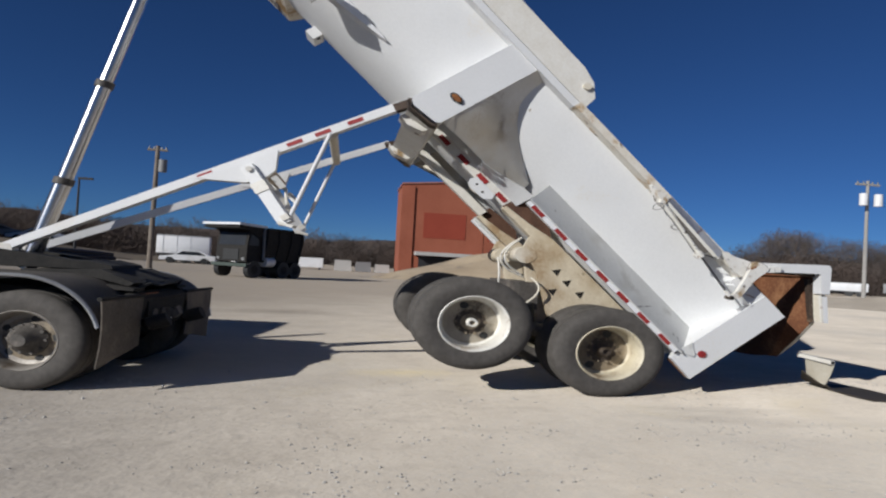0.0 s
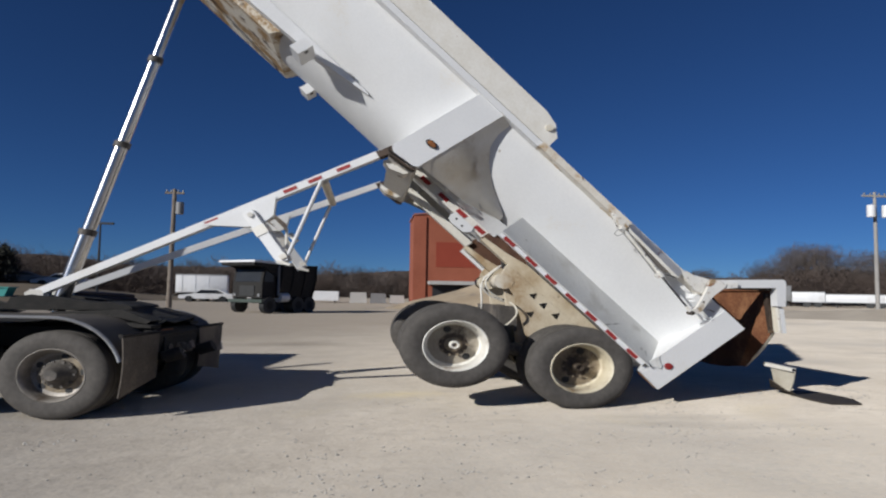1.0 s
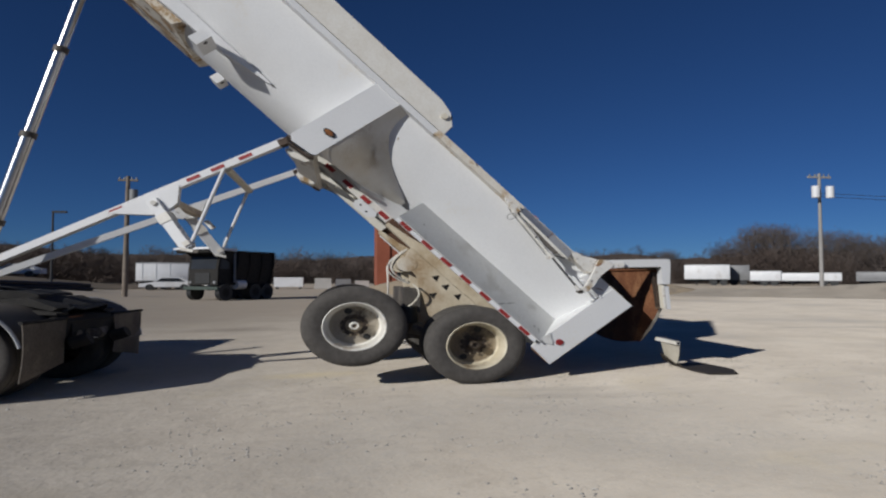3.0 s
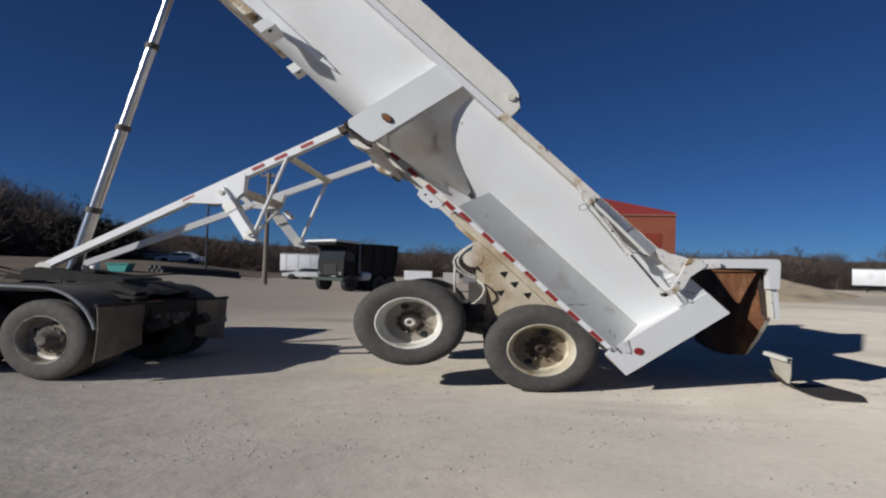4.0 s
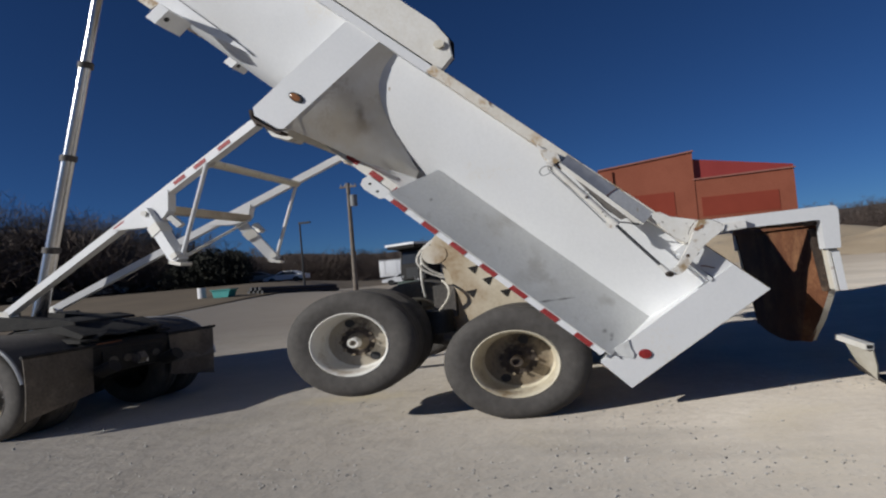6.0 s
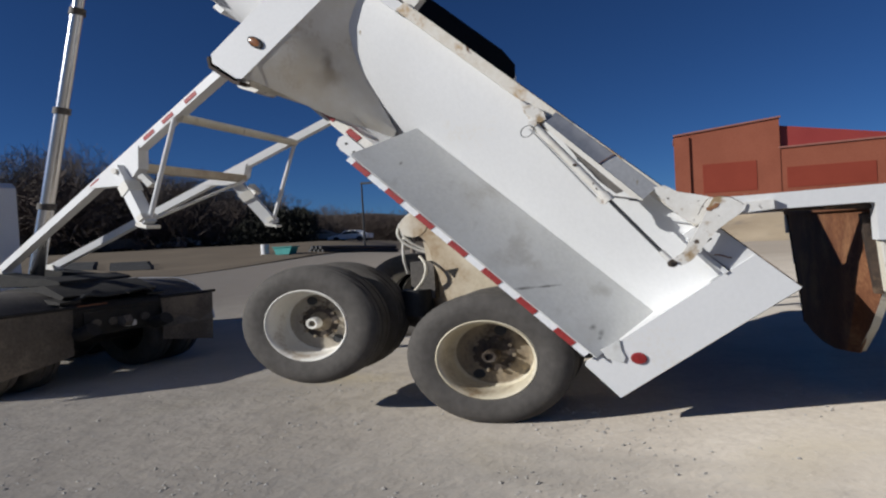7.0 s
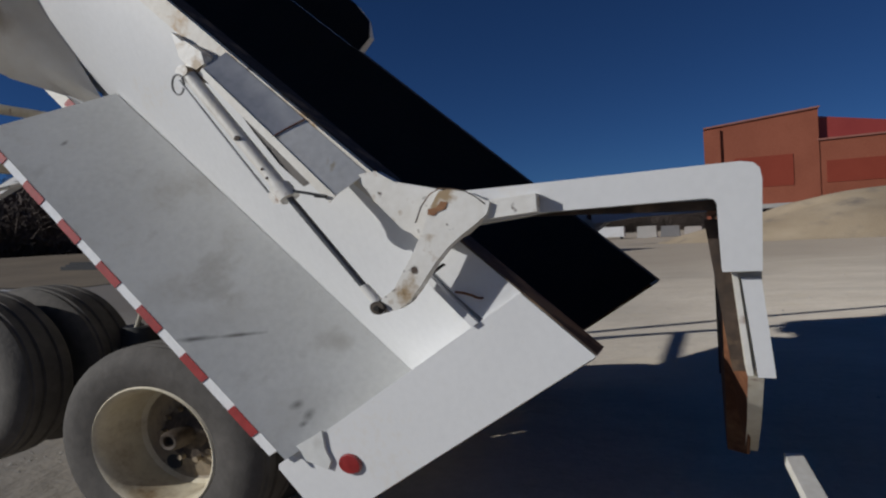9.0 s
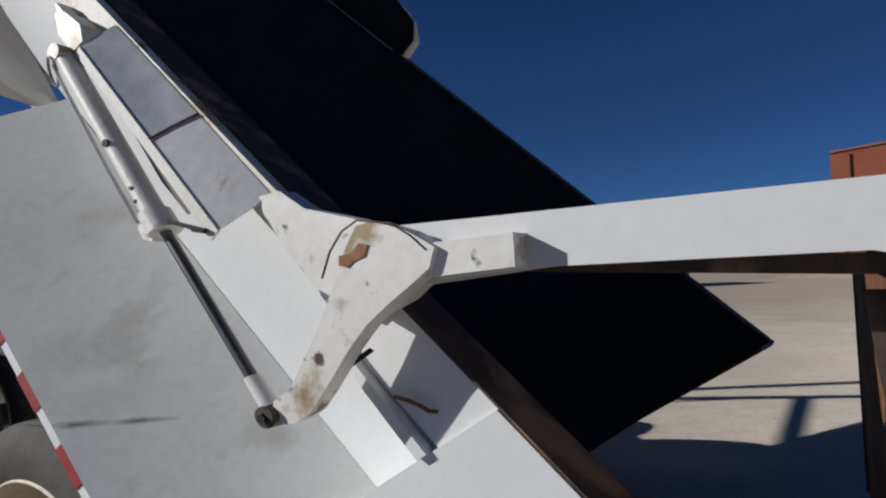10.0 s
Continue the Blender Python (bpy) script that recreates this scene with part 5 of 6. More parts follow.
# ---- poles ----
def utility_pole(x, y, high, r, mat, cans, label, lean=0.0, reach=0.9):
    z = ground_z(x, y)
    high -= field_rise(x, y)
    ob = thing("utility_pole", (x, y, z), label, "utility pole", "poles by the yard")
    part("pole", tube(B(), (x, y, z - 0.1), (x + lean, y, z + high), r, r * 0.7, 14), mat, ob)
    arm = part("cross_arm", box(B(), (x + lean - reach, y - 0.06, z + high - 0.35), (x + lean + reach, y + 0.06, z + high - 0.22)), mat, ob, soft=0.01)
    for k in (-0.85 * reach, -0.35 * reach, 0.4 * reach, 0.85 * reach):
        part("insulator", tube(B(), (x + lean + k, y, z + high - 0.22), (x + lean + k, y, z + high - 0.05), 0.05, 0.03, 8), FARGREY, arm)
    for k in cans:
        part("transformer", tube(B(), (x + k, y - 0.25, z + high - 1.85), (x + k, y - 0.25, z + high - 1.0), 0.21, seg=16), FARWHITE if len(cans) > 1 else FARGREY, ob, "grey transformer can", soft=0.03)
    return ob


utility_pole(-12.6, 29.4, 8.6, 0.15, POLEWOOD, (0.42,), "brown wooden utility pole with a transformer", 0.05, 0.5)
utility_pole(25.2, 24.7, 9.2, 0.115, POLELIGHT, (-0.45, 0.45), "pale utility pole with two transformers", 0.0, 0.72)
for k, dz in ((0, 0), (0.1, -0.25)):
    a, b = Vector((25.2 + k, 24.7, 7.7 + dz)), Vector((75 + k, 6, 7.9 + dz))
    pts = [a.lerp(b, t / 14) - Vector((0, 0, 1.6 * (1 - (2 * t / 14 - 1) ** 2))) for t in range(15)]
    single("overhead_wire", pipe(B(), pts, 0.018, 5), BLACK, "thin black overhead wire from the pole", "wire", base=(25.2, 24.7, 7.7), group="wires")
post = thing("street_lamp", (-18.9, 35.9, 0), "dark street lamp with a short arm", "street lamp")
part("pole", tube(B(), (-18.9, 35.9, -0.1), (-18.9, 35.9, 6.8), 0.09, 0.06, 10), FARDARK, post)
part("lamp_head", box(B(), (-18.95, 35.8, 6.75), (-18.1, 36.0, 6.92)), FARDARK, post, soft=0.03)


# ---- vehicles in the distance ----
def box_van(x, y, length, high, z0, turn, mat, label, tail=None, wheels=True):
    """A parked box trailer: body, roof edge, doors, undercarriage, wheels."""
    ob = thing("box_trailer", (x, y, 0), label, "trailer", "trailers parked at the far side")
    m = Matrix.Translation((x, y, 0)) @ Matrix.Rotation(radians(turn), 4, "Z")
    h = length / 2
    body = part("body", box(B(), (-h, -1.2, z0), (h, 1.2, z0 + high), m), mat, ob, soft=0.05)
    part("roof_edge", box(B(), (-h - 0.02, -1.22, z0 + high - 0.12), (h + 0.02, 1.22, z0 + high - 0.02), m), FARGREY, body)
    part("lower_rail", box(B(), (-h - 0.02, -1.22, z0), (h + 0.02, 1.22, z0 + 0.1), m), FARGREY, body)
    for k in range(int(length / 1.1)):
        part("rib", box(B(), (-h + 0.5 + 1.1 * k, -1.225, z0 + 0.1), (-h + 0.55 + 1.1 * k, -1.19, z0 + high - 0.12), m), mat, body)
    if tail:
        part("end_panel", box(B(), (h, -1.15, z0 + 0.05), (h + 0.06, 1.15, z0 + high - 0.05), m), tail, body)
    part("chassis", box(B(), (-h + 0.3, -0.5, z0 - 0.35), (h - 0.3, 0.5, z0), m), FARDARK, ob)
    if wheels:
        for k in (h - 0.8, h - 1.95):
            for s in (-1.15, 0.85):
                bm = tube(B(), (k, s, 0.45), (k, s + 0.3, 0.45), 0.47, seg=20)
                bm.transform(m)
                part("wheel", bm, BLACK, ob, soft=0.03)
        for s in (-0.7, 0.7):
            part("landing_leg", box(B(), (-h + 1.4, s - 0.06, 0.0), (-h + 1.52, s + 0.06, z0), m), FARDARK, ob)
    return ob


def polar(az, r, cx=-1.6, cy=-6.3):
    return cx + r * math.sin(radians(az)), cy + r * math.cos(radians(az))


for az, r, length, high, z0, turn, mat, tail, label in (
        (32.5, 92, 5.6, 2.7, 1.0, -35, FARWHITE, FARGREY, "white box trailer parked before the woods"),
        (34.8, 95, 3.0, 2.7, 0.9, -35, FARGREY, None, "grey box trailer parked before the woods"),
        (36.9, 92, 3.6, 1.8, 0.75, -40, FARWHITE, None, "low white trailer parked before the woods"),
        (40.0, 92, 6.8, 1.45, 0.75, -42, FARWHITE, None, "long low white trailer parked before the woods"),
        (45.2, 92, 6.8, 1.5, 0.8, -48, FARGREY, FARWHITE, "grey flat trailer with a white end")):
    x, y = polar(az, r)
    box_van(x, y, length, high, z0, turn, mat, label, tail)
box_van(-16.75, 53.0, 4.3, 2.2, 0.95, 8, FARWHITE, "white van body parked behind a car", None)


def parked_car(x, y, turn, mat, label, high=1.45, length=4.4):
    ob = thing("parked_car", (x, y, ground_z(x, y)), label, "car", "cars parked far off")
    m = Matrix.Translation((x, y, ground_z(x, y) + 0.14 * field_rise(x, y))) @ Matrix.Rotation(radians(turn), 4, "Z")
    h = length / 2
    bm = prism(B(), [(-h, 0.35), (-h + 0.02, 0.72), (-h + 1.15, 0.92), (-h + 1.75, high), (h - 1.25, high), (h - 0.45, 0.95), (h, 0.88), (h, 0.35)], -0.85, 0.85, axis=1)
    bm.transform(m)
    body = part("body", bm, mat, ob, soft=0.06)
    for s in (-0.86, 0.852):
        bm = prism(B(), [(-h + 1.3, 0.95), (-h + 1.82, high - 0.1), (h - 1.32, high - 0.1), (h - 0.75, 0.95)], s, s + 0.008, axis=1)
        bm.transform(m)
        part("side_window", bm, GLASS, body)
    for k in (-h + 0.85, h - 0.85):
        for s in (-0.88, 0.66):
            bm = tube(B(), (k, s, 0.33), (k, s + 0.22, 0.33), 0.33, seg=18)
            bm.transform(m)
            part("wheel", bm, BLACK, ob, soft=0.02)
    return ob


parked_car(-15.7, 50.3, 6, FARWHITE, "white car parked before a white van body")
for az, r, t, mt, lb in ((-28.0, 60, 10, FARWHITE, "white car parked by the woods"), (-30.8, 61, 25, FARGREY, "grey car parked by the woods"), (-34.5, 64, 40, FARDARK, "dark pickup parked by the woods"),
                         (-38.3, 66, 50, FARWHITE, "white car half hidden by brush at the woods"), (-42.5, 65, 30, FARWHITE, "white car half hidden by brush at the woods"), (-47.0, 60, 60, FARDARK, "dark car parked by the woods")):
    parked_car(*polar(az, r, 1.0, -3.6), t, mt, lb, 1.4, 4.0)

# dark dump truck across the yard, its nose turned towards the tractor
truck = thing("dump_truck", (-6.95, 24.3, 0), "dark dump truck with a white-edged cab shield", "truck")
YARD = Matrix.Translation((-6.95, 24.3, ground_z(-6.95, 24.3))) @ Matrix.Rotation(radians(231), 4, "Z") @ Matrix.Diagonal((0.75, 0.98, 0.98, 1))


def truck_part(name, bm, mat, label="", soft=0.0, under=None):
    bm.transform(YARD)
    return part(name, bm, mat, under or truck, label, soft=soft)


cab_ = truck_part("cab", prism(B(), [(0.05, 1.0), (0.05, 2.75), (0.2, 2.85), (0.95, 2.82), (1.12, 1.95), (1.15, 0.95)], -1.0, 1.0, axis=1), GREASE, "dark cab", 0.05)
truck_part("side_window", prism(B(), [(0.25, 1.95), (0.25, 2.6), (0.85, 2.6), (1.0, 1.95)], 1.002, 1.012, axis=1), GLASS, under=cab_)
truck_part("windscreen", prism(B(), [(1.135, 1.95), (0.985, 2.70), (0.97, 2.70), (1.115, 1.95)], -0.85, 0.85, axis=1), GLASS, under=cab_)
truck_part("grille", prism(B(), [(1.15, 1.05), (1.145, 1.7), (1.175, 1.7), (1.18, 1.05)], -0.5, 0.5, axis=1), BLACK, "black grille", under=cab_)
truck_part("exhaust_stack", tube(B(), (-0.02, 1.12, 1.1), (-0.02, 1.12, 2.95), 0.07, seg=12), FARGREY, "grey exhaust stack")
for v in (-0.82, 0.82):
    truck_part("headlight", tube(B(), (1.14, v, 1.12), (1.20, v, 1.12), 0.09, seg=14), FARGREY, "grey headlight", under=cab_)
truck_part("bumper", box(B(), (1.18, -1.15, 0.66), (1.32, 1.15, 0.86)), FARGREEN, "dark green bumper", 0.03)
shield = truck_part("cab_shield", prism(B(), [(-0.1, 3.04), (2.0, 3.12), (2.0, 3.25), (-0.1, 3.18)], -1.22, 1.22, axis=1), FARWHITE, "white-edged flat cab shield", 0.02)
truck_part("shield_underside", prism(B(), [(-0.06, 2.80), (1.90, 2.94), (1.94, 3.12), (-0.06, 3.04)], -1.12, 1.12, axis=1), GREASE, under=shield)
for v in (-1.05, -0.35, 0.35, 1.05):
    truck_part("shield_brace", prism(B(), [(-0.05, 2.98), (1.35, 2.99), (-0.05, 2.2)], v - 0.03, v + 0.03, axis=1), GREASE, under=shield)
bm = B()
bed_ = [[(u, w * k, z) for w, z in ((-1.2, 3.0), (-1.2, 2.2), (-0.95, 0.95), (0.95, 0.95), (1.2, 2.2), (1.2, 3.0))] for u, k in ((-3.15, 1.0), (-0.12, 1.0))]
grid(bm, bed_)
for row in bed_:
    bm.faces.new([bm.verts.new(p) for p in row])
truck_part("bed", bm, GREASE, "dark steel bed", 0.0)
for u in (-3.12, -2.15, -1.15, -0.2):
    for k in (-1, 1):
        truck_part("bed_post", prism(B(), [(k * 1.2, 3.02), (k * 1.27, 3.02), (k * 1.27, 2.2), (k * 1.0, 0.98), (k * 0.93, 0.98), (k * 1.2, 2.2)], u - 0.05, u + 0.05, axis=0), GREASE)
for k in (-1.22, 1.22):
    truck_part("bed_rail", box(B(), (-3.2, k - 0.07, 2.95), (-0.1, k + 0.07, 3.07)), GREASE, soft=0.02)
for k in (-1, 1):
    truck_part("side_tank", tube(B(), (-0.95, 0.9 * k, 0.98), (-0.25, 0.9 * k, 0.98), 0.30, seg=18), FARWHITE, "pale round fuel tank", 0.04)
    truck_part("chassis_rail", box(B(), (-3.0, 0.42 * k - 0.06, 0.62), (1.15, 0.42 * k + 0.06, 0.9)), GREASE)
for u, wide in ((0.62, 0.30), (-1.75, 0.58), (-2.75, 0.58)):
    for k in (-1, 1):
        wh = truck_part("wheel", tube(B(), (u, k * (1.12 - wide), 0.5), (u, k * 1.12, 0.5), 0.52, seg=24), BLACK, soft=0.05)
        truck_part("rim", tube(B(), (u, k * 1.10, 0.5), (u, k * 1.128, 0.5), 0.27, seg=18), GREASE, under=wh)

# blocks and containers by the brush
part_base = thing("white_tank", (-5.9, 53, 0), "low white tank box on the far ground", "tank")
part("tank_body", box(B(), (-7.2, 52.5, 0.25), (-4.6, 53.6, 1.4)), FARWHITE, part_base, soft=0.08)
for x in (-7.0, -4.95):
    part("skid", box(B(), (x, 52.5, 0.0), (x + 0.15, 53.6, 0.25)), FARDARK, part_base)
for i, (x, w, h) in enumerate(((-3.6, 1.6, 1.3), (-1.7, 1.5, 1.2), (0.1, 1.4, 1.0))):
    single("concrete_block", prism(B(), [(x, 0), (x + w, 0), (x + w - 0.06, h), (x + 0.06, h)], 52.8, 53.8, axis=1), CONCRETE if i != 1 else FARGREY, "weathered concrete block before the brush", "block", base=(x, 53, 0), group="blocks", soft=0.04)

bz = ground_z(-21.3, 29.8)
teal = thing("teal_bin", (-21.3, 29.8, bz), "teal painted steel bin on the field's edge", "bin")
part("bin_body", prism(B(), [(-21.80, bz + 0.10), (-20.85, bz + 0.10), (-20.65, bz + 0.72), (-21.95, bz + 0.72)], 29.4, 30.2, axis=1), TEAL, teal, soft=0.03)
part("bin_rim", box(B(), (-22.0, 29.34, bz + 0.68), (-20.6, 30.26, bz + 0.76)), TEAL, teal)
for x in (-21.7, -21.1):
    part("bin_foot", box(B(), (x, 29.45, bz - 0.08), (x + 0.14, 30.1, bz + 0.11)), FARDARK, teal)
bz = ground_z(-23.0, 30.0)
single("white_drum", tube(B(), (-23.0, 30.0, bz - 0.03), (-23.0, 30.0, bz + 0.95), 0.26, seg=20), FARWHITE, "white steel drum beside a teal bin", "drum", base=(-23.0, 30.0, bz), soft=0.03)
for k in range(7):
    a, b = Vector((-20.6 + 0.30 * (k % 4) + 0.15 * (k // 4), 31.4, 0)), Vector((-18.0 + 0.30 * (k % 4) + 0.15 * (k // 4), 37.4 - 0.25 * (k % 3), 0))
    a.z, b.z = (ground_z(p.x, p.y) + 0.19 + 0.28 * (k // 4) for p in (a, b))
    single("steel_pipe", tube(B(), a, b, 0.155, seg=14), FARDARK, "dark steel pipe in a stack", "pipe", base=a, group="stack of pipes")
for k in range(6):
    x, y = -26 - 1.3 * k, 21 + 1.2 * (k % 3)
    single("scrap_beam", bar(B(), (x, y, ground_z(x, y) + 0.2), (x + 2.2, y + 0.5, ground_z(x + 2.2, y + 0.5) + 0.24), 0.3, 0.3), FARDARK, "dark steel beam lying on dry grass", "beam", base=(x, y, 0), group="scrap beams", soft=0.02)


# ---- bare woods ----
def bare_tree(seed, high, twigs):
    """Triangles of a bare tree: tapered trunk, forking limbs and fine twigs."""
    rnd = random.Random(seed)
    verts, faces = [], []

    def limb(p, d, length, r, depth):
        n = 3 if depth > 1 else 2
        sides = 5 if depth > 3 else 3
        ring_old = None
        for k in range(n + 1):
            u = d.orthogonal().normalized()
            w = d.cross(u)
            rr = r * (1 - 0.45 * k / n)
            ring = []
            for i in range(sides):
                a = 2 * math.pi * i / sides
                verts.append(p + (u * math.cos(a) + w * math.sin(a)) * rr)
                ring.append(len(verts) - 1)
            if ring_old:
                for i in range(sides):
                    j = (i + 1) % sides
                    faces.append((ring_old[i], ring_old[j], ring[j], ring[i]))
            ring_old = ring
            if k == n:
                break
            p = p + d * (length / n)
            d = (d + Vector((rnd.uniform(-1, 1), rnd.uniform(-1, 1), rnd.uniform(-0.4, 0.9))) * 0.17).normalized()
            if depth > 0 and k > 0:
                for _ in range(1 if depth > 2 else 2):
                    side = Vector((rnd.uniform(-1, 1), rnd.uniform(-1, 1), rnd.uniform(0.0, 0.9))).normalized()
                    limb(p, (d * 0.55 + side * 0.75).normalized(), length * rnd.uniform(0.5, 0.75), rr * 0.55, depth - 1)
        if depth > 0:
            for _ in range(2 if depth > 1 else twigs):
                side = Vector((rnd.uniform(-1, 1), rnd.uniform(-1, 1), rnd.uniform(-0.1, 0.9))).normalized()
                limb(p, (d * 0.8 + side * 0.7).normalized(), length * rnd.uniform(0.5, 0.75), r * 0.5, depth - 1)

    limb(Vector((0, 0, -0.1)), Vector((rnd.uniform(-0.06, 0.06), rnd.uniform(-0.06, 0.06), 1)).normalized(), high * 0.36, high * 0.020, 4)
    v = np.array(verts)
    v[:, 2] *= high / v[:, 2].max()
    return v, np.array([f for f in faces])


def shrub(seed, count):
    """Fine twigs of a bush, about one metre high: stems that fork twice."""
    rs = np.random.RandomState(seed)
    roots, tips, wide = [], [], []
    for k in range(count):
        p = np.array([rs.normal(0, 0.25), rs.normal(0, 0.25), 0.0])
        a, lean = rs.uniform(0, 6.28), rs.uniform(0.1, 0.8)
        d = np.array([math.cos(a) * lean, math.sin(a) * lean, 1.0])
        q = p + d * rs.uniform(0.25, 0.5)
        roots.append(p), tips.append(q), wide.append(0.0035)
        for _ in range(3):
            e = q + (d + rs.normal(0, 0.45, 3)) * rs.uniform(0.15, 0.32)
            roots.append(q), tips.append(e), wide.append(0.0026)
            for _ in range(3):
                g = e + (d * 0.6 + rs.normal(0, 0.6, 3)) * rs.uniform(0.08, 0.2)
                roots.append(e), tips.append(g), wide.append(0.0021)
    n = len(roots)
    b = rs.uniform(0, 6.28, n)
    w = np.stack([np.cos(b), np.sin(b), np.zeros(n)], 1) * np.array(wide)[:, None]
    r, t = np.array(roots), np.array(tips)
    i = np.arange(n)
    return np.concatenate([r - w, r + w, t + w * 0.6, t - w * 0.6]), np.stack([i, i + n, i + 2 * n, i + 3 * n], 1)


def thicket(seed, count, long, wide):
    """A loose crown one metre high, filled with short slivers that point every way."""
    rs = np.random.RandomState(seed)
    h = rs.rand(count) ** 0.8
    a, r = rs.uniform(0, 6.28, count), np.sqrt(rs.rand(count)) * (0.16 + 0.42 * np.sin(np.pi * np.clip(h * 0.85 + 0.12, 0, 1))) * rs.uniform(0.75, 1.15, count)
    c = np.stack([r * np.cos(a), r * np.sin(a), h * (0.93 + 0.1 * np.sin(3 * a + seed))], 1)
    d = rs.normal(0, 1, (count, 3)) + (0, 0, 0.5)
    d = d / np.linalg.norm(d, axis=1)[:, None] * (long * rs.uniform(0.5, 1.2, (count, 1)))
    w = np.cross(d, rs.normal(0, 1, (count, 3)))
    w = w / np.linalg.norm(w, axis=1)[:, None] * wide
    i = np.arange(count)
    return np.concatenate([c - d - w, c - d + w, c + d + w * 0.5, c + d - w * 0.5]), np.stack([i, i + count, i + 2 * count, i + 3 * count], 1)


def joined(name, spots, kinds, mat, label, category):
    """Many copies of the templates in one mesh. Spots: x, y, size, turn, kind."""
    vs, fs, at = [], [], 0
    for x, y, size, turn, kind in spots:
        v, f = kinds[kind]
        c, s = math.cos(turn), math.sin(turn)
        p = np.stack([(v[:, 0] * c - v[:, 1] * s) * size[0] + x, (v[:, 0] * s + v[:, 1] * c) * size[0] + y, (v[:, 2] * size[1] + ground_z(x, y)) * HEIGHT], 1)
        vs.append(p)
        fs.append(f + at)
        at += len(v)
    me = bpy.data.meshes.new(name)
    me.from_pydata(np.concatenate(vs).tolist(), [], np.concatenate(fs).tolist())
    me.materials.append(mat)
    return tagged(new(name, me), label, category, kind="stuff")


def skyline(az):
    """Rise of the tree tops over the ground in degrees, by the direction from the yard."""
    return float(np.interp(az, [-90, -62, -54, -50.5, -47, -43, -36.5, -32, -28, -22, -15, -5, 8, 20, 26, 30, 34, 36, 38, 40, 43, 46, 50, 60, 80], [7.0, 7.2, 8.0, 11.2, 11.8, 10.4, 8.0, 6.1, 4.8, 4.9, 4.0, 3.8, 3.6, 4.0, 4.0, 3.3, 4.2, 5.7, 5.8, 5.3, 4.6, 4.0, 3.8, 3.4, 3.4]))


rnd = random.Random(4)
kinds = [bare_tree(s, 1.0, 3) for s in range(5)] + [thicket(s + 40, 460, 0.075, 0.0045) for s in range(3)] + [thicket(s + 60, 520, 0.085, 0.0022) for s in range(3)]
spots = []
for k in range(190):
    az = rnd.uniform(-88, 78)
    r = rnd.uniform(102, 140) if az > -34 else rnd.uniform(62, 98)
    x, y = polar(az, r)
    top = (1.4 + r * math.tan(radians(skyline(az)))) * rnd.uniform(0.68, 1.05) - field_rise(x, y)
    spots.append((x, y, (top * 1.05, top), rnd.uniform(0, 6.28), rnd.randrange(5)))
for k in range(620):
    az = rnd.uniform(-88, 78)
    r = rnd.uniform(104, 135) if az > -34 else rnd.uniform(66, 95)
    x, y = polar(az, r)
    top = (1.4 + r * math.tan(radians(skyline(az)))) * rnd.uniform(0.35, 0.78) - field_rise(x, y)
    spots.append((x, y, (top * rnd.uniform(0.7, 1.0), top), rnd.uniform(0, 6.28), 5 + rnd.randrange(3)))
# close-set fine crowns: the tall clump behind the yard and the wooded slope beside the field
for k in range(150):
    slope = k % 3 > 0
    az = rnd.uniform(-64, -33) if slope else rnd.uniform(33, 45)
    r = rnd.uniform(80, 98) if slope else rnd.uniform(122, 138)
    x, y = polar(az, r)
    top = (1.4 + r * math.tan(radians(skyline(az)))) * rnd.uniform(0.84, 1.0) - field_rise(x, y)
    spots.append((x, y, (top * rnd.uniform(0.55, 0.8), top), rnd.uniform(0, 6.28), 8 + rnd.randrange(3)))
joined("far_woods", spots, kinds, BARK, "bare winter woods along the far side of the yard", "woods")
bushes = [shrub(s, 34) for s in range(2)] + [thicket(s + 5, 420, 0.10, 0.006) for s in range(3)]
cedars = [thicket(s + 20, 800, 0.05, 0.022) for s in range(3)]
spots = []
for k in range(900):
    az = rnd.uniform(-88, 78)
    r = rnd.uniform(100, 128) if az > -34 else rnd.uniform(60, 84)
    x, y = polar(az, r)
    top = (1.4 + r * math.tan(radians(skyline(az)))) * rnd.uniform(0.3, 0.68)
    spots.append((x, y, (top * rnd.uniform(0.9, 1.4), top), rnd.uniform(0, 6.28), rnd.randrange(5)))
joined("far_brush", spots, bushes, BRUSH, "brown bare brush under the far woods", "brush")
spots = []
for k in range(46):
    az = rnd.uniform(-37.5, -32.5)
    x, y = polar(az, rnd.uniform(58, 66), 1.3, -3.1)
    spots.append((x, y, (rnd.uniform(2.2, 3.4), rnd.uniform(2.6, 5.0)), rnd.uniform(0, 6.28), rnd.randrange(3)))
joined("cedar_thicket", spots, cedars, EVERGREEN, "dark cedar thicket beside the field", "thicket")
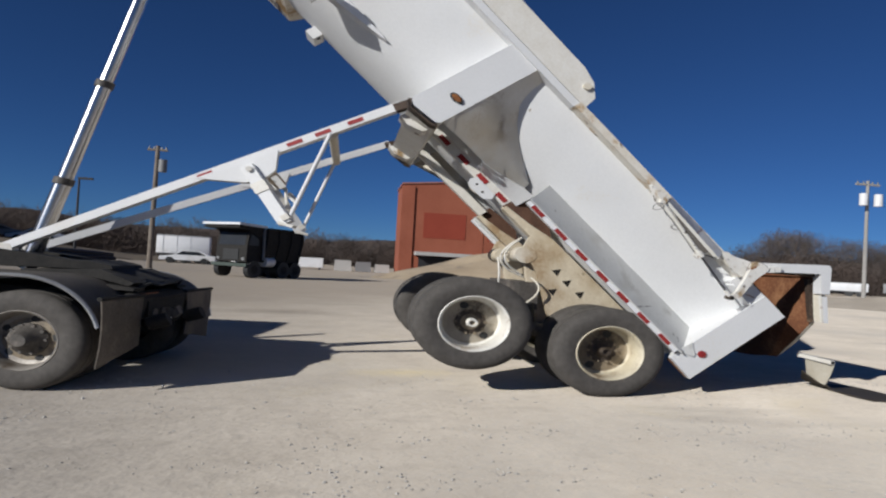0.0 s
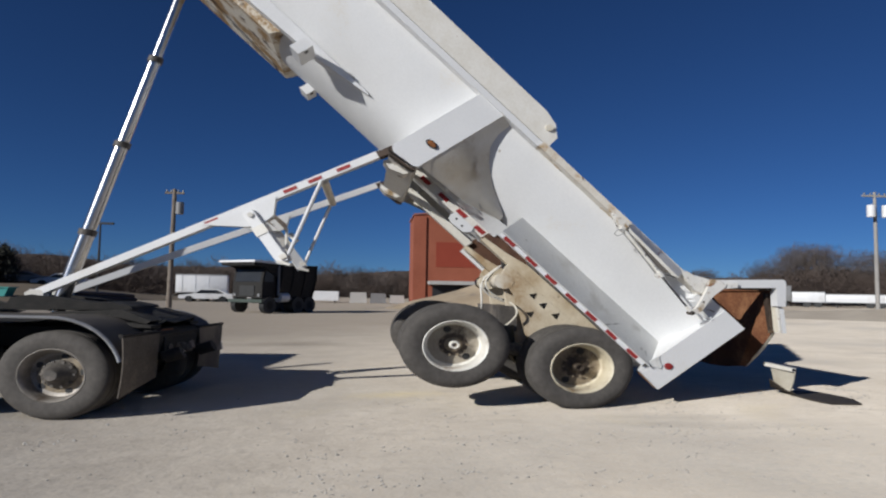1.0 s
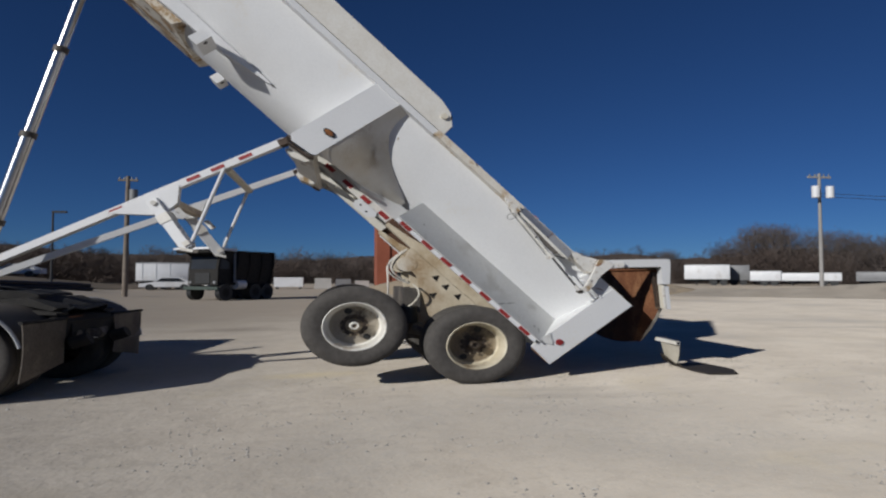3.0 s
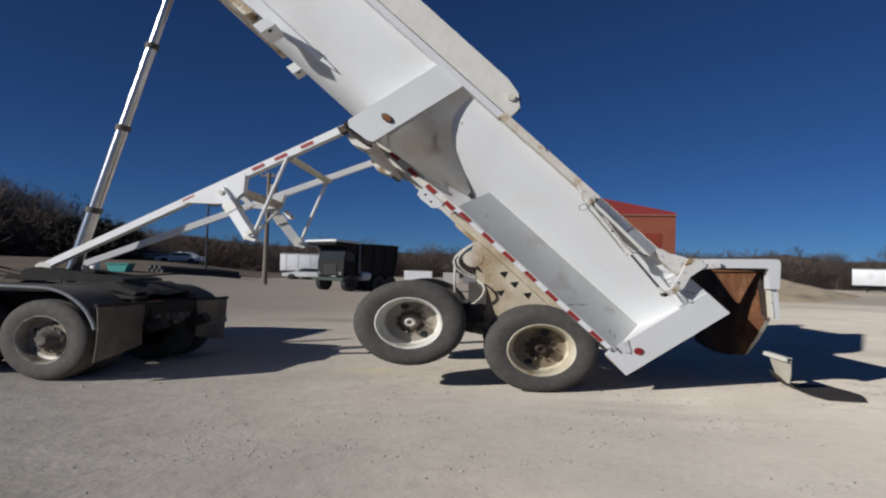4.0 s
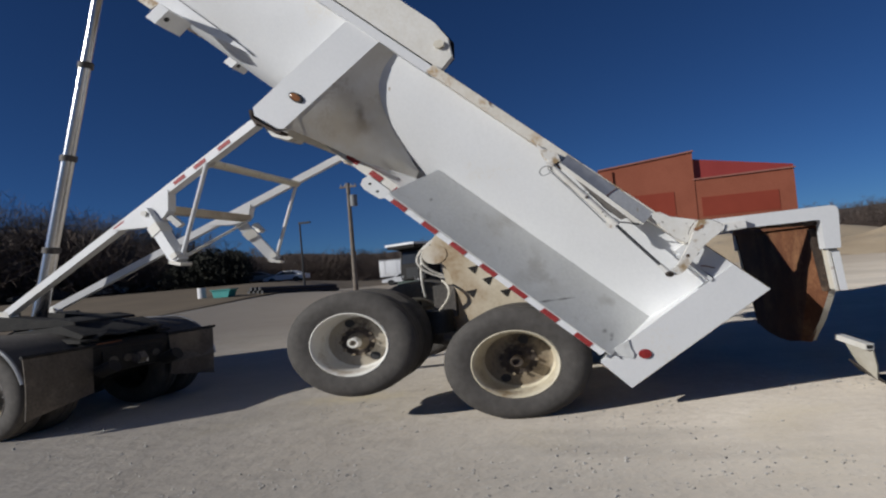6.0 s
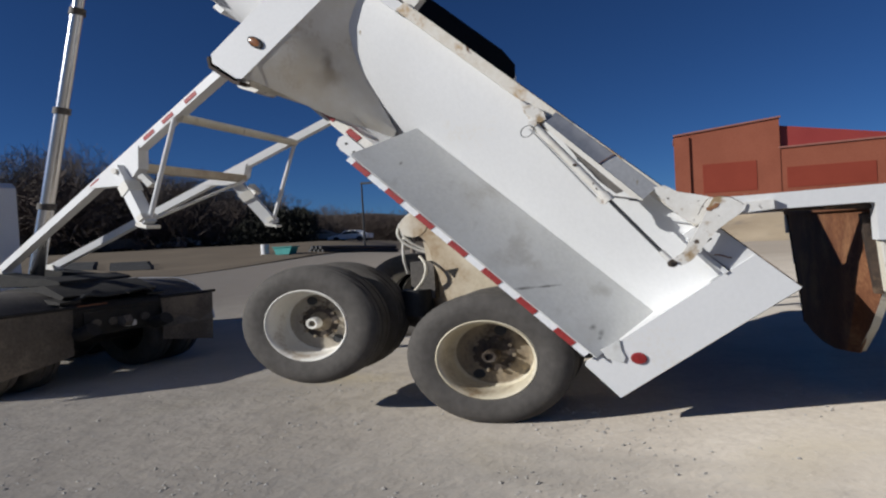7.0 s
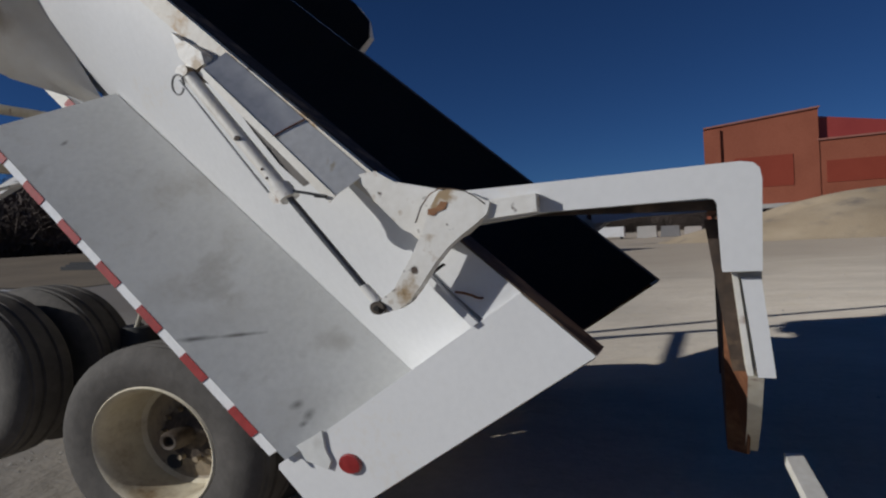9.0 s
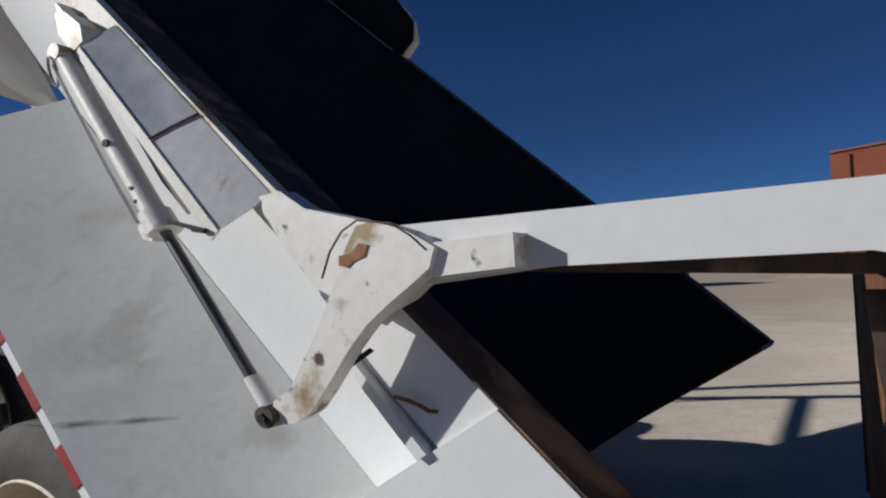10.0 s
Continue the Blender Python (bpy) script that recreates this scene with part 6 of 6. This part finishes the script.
# wooded rise behind the trees
bm = B()
rows = []
for az in range(-100, 96, 2):
    x, y = polar(az, 150 if az > -36 else 112)
    r = math.hypot(x + 1.6, y + 6.3)
    h = (1.4 + r * math.tan(radians(skyline(az)))) * (0.54 if 32 < az < 46 else 0.66) * (1 + 0.25 * noise.noise((az * 0.13, 0, 0)))
    d = Vector((x + 1.6, y + 6.3, 0)).normalized()
    rows.append([(x - d.x * 6, y - d.y * 6, -0.5), (x - d.x * 3, y - d.y * 3, h * 0.75), (x, y, h), (x + d.x * 40, y + d.y * 40, h * 0.9)])
grid(bm, rows)
single("wooded_rise", bm, BRUSH, "low rise covered with brown brush behind the woods", "hill", kind="structure")


# ---- loose stones on the yard ----
def stones(count, seed, span, sizes):
    rs = np.random.RandomState(seed)
    base = np.array([(1, 0, 0), (-1, 0, 0), (0, 1, 0), (0, -1, 0), (0, 0, 1), (0, 0, -1)], float)
    tri = np.array([(0, 2, 4), (2, 1, 4), (1, 3, 4), (3, 0, 4), (2, 0, 5), (1, 2, 5), (3, 1, 5), (0, 3, 5)])
    vs, fs = [], []
    for k in range(count):
        for _ in range(6):
            x, y = rs.uniform(span[0], span[1]), rs.uniform(span[2], span[3])
            if noise.noise((x * 0.8, y * 1.3, seed)) + 0.5 * noise.noise((x * 2.6, y * 3.4, seed + 5)) > 0.16:
                break
        s = sizes[0] + (sizes[1] - sizes[0]) * rs.rand() ** 3
        v = base * (s * rs.uniform(0.6, 1.3, (6, 1))) * (1, rs.uniform(0.6, 1.0), rs.uniform(0.45, 0.75))
        a = rs.uniform(0, 6.28)
        c, n = math.cos(a), math.sin(a)
        vs.append(np.stack([v[:, 0] * c - v[:, 1] * n + x, v[:, 0] * n + v[:, 1] * c + y, (v[:, 2] + ground_z(x, y) + s * 0.15) * HEIGHT], 1))
        fs.append(tri + 6 * k)
    return np.concatenate(vs).tolist(), np.concatenate(fs).tolist()


for count, seed, span, sizes, word in ((7000, 3, (-5.5, 5.0, -4.6, 0.8), (0.003, 0.017), "pale limestone chips scattered near the wheels"), (700, 8, (-14, 16, -1, 16), (0.008, 0.024), "pale stones scattered across the yard")):
    me = bpy.data.meshes.new("loose_gravel")
    me.from_pydata(*(lambda p: (p[0], [], p[1]))(stones(count, seed, span, sizes)))
    me.materials.append(STONE)
    tagged(new("loose_gravel", me), word, "gravel", kind="stuff")
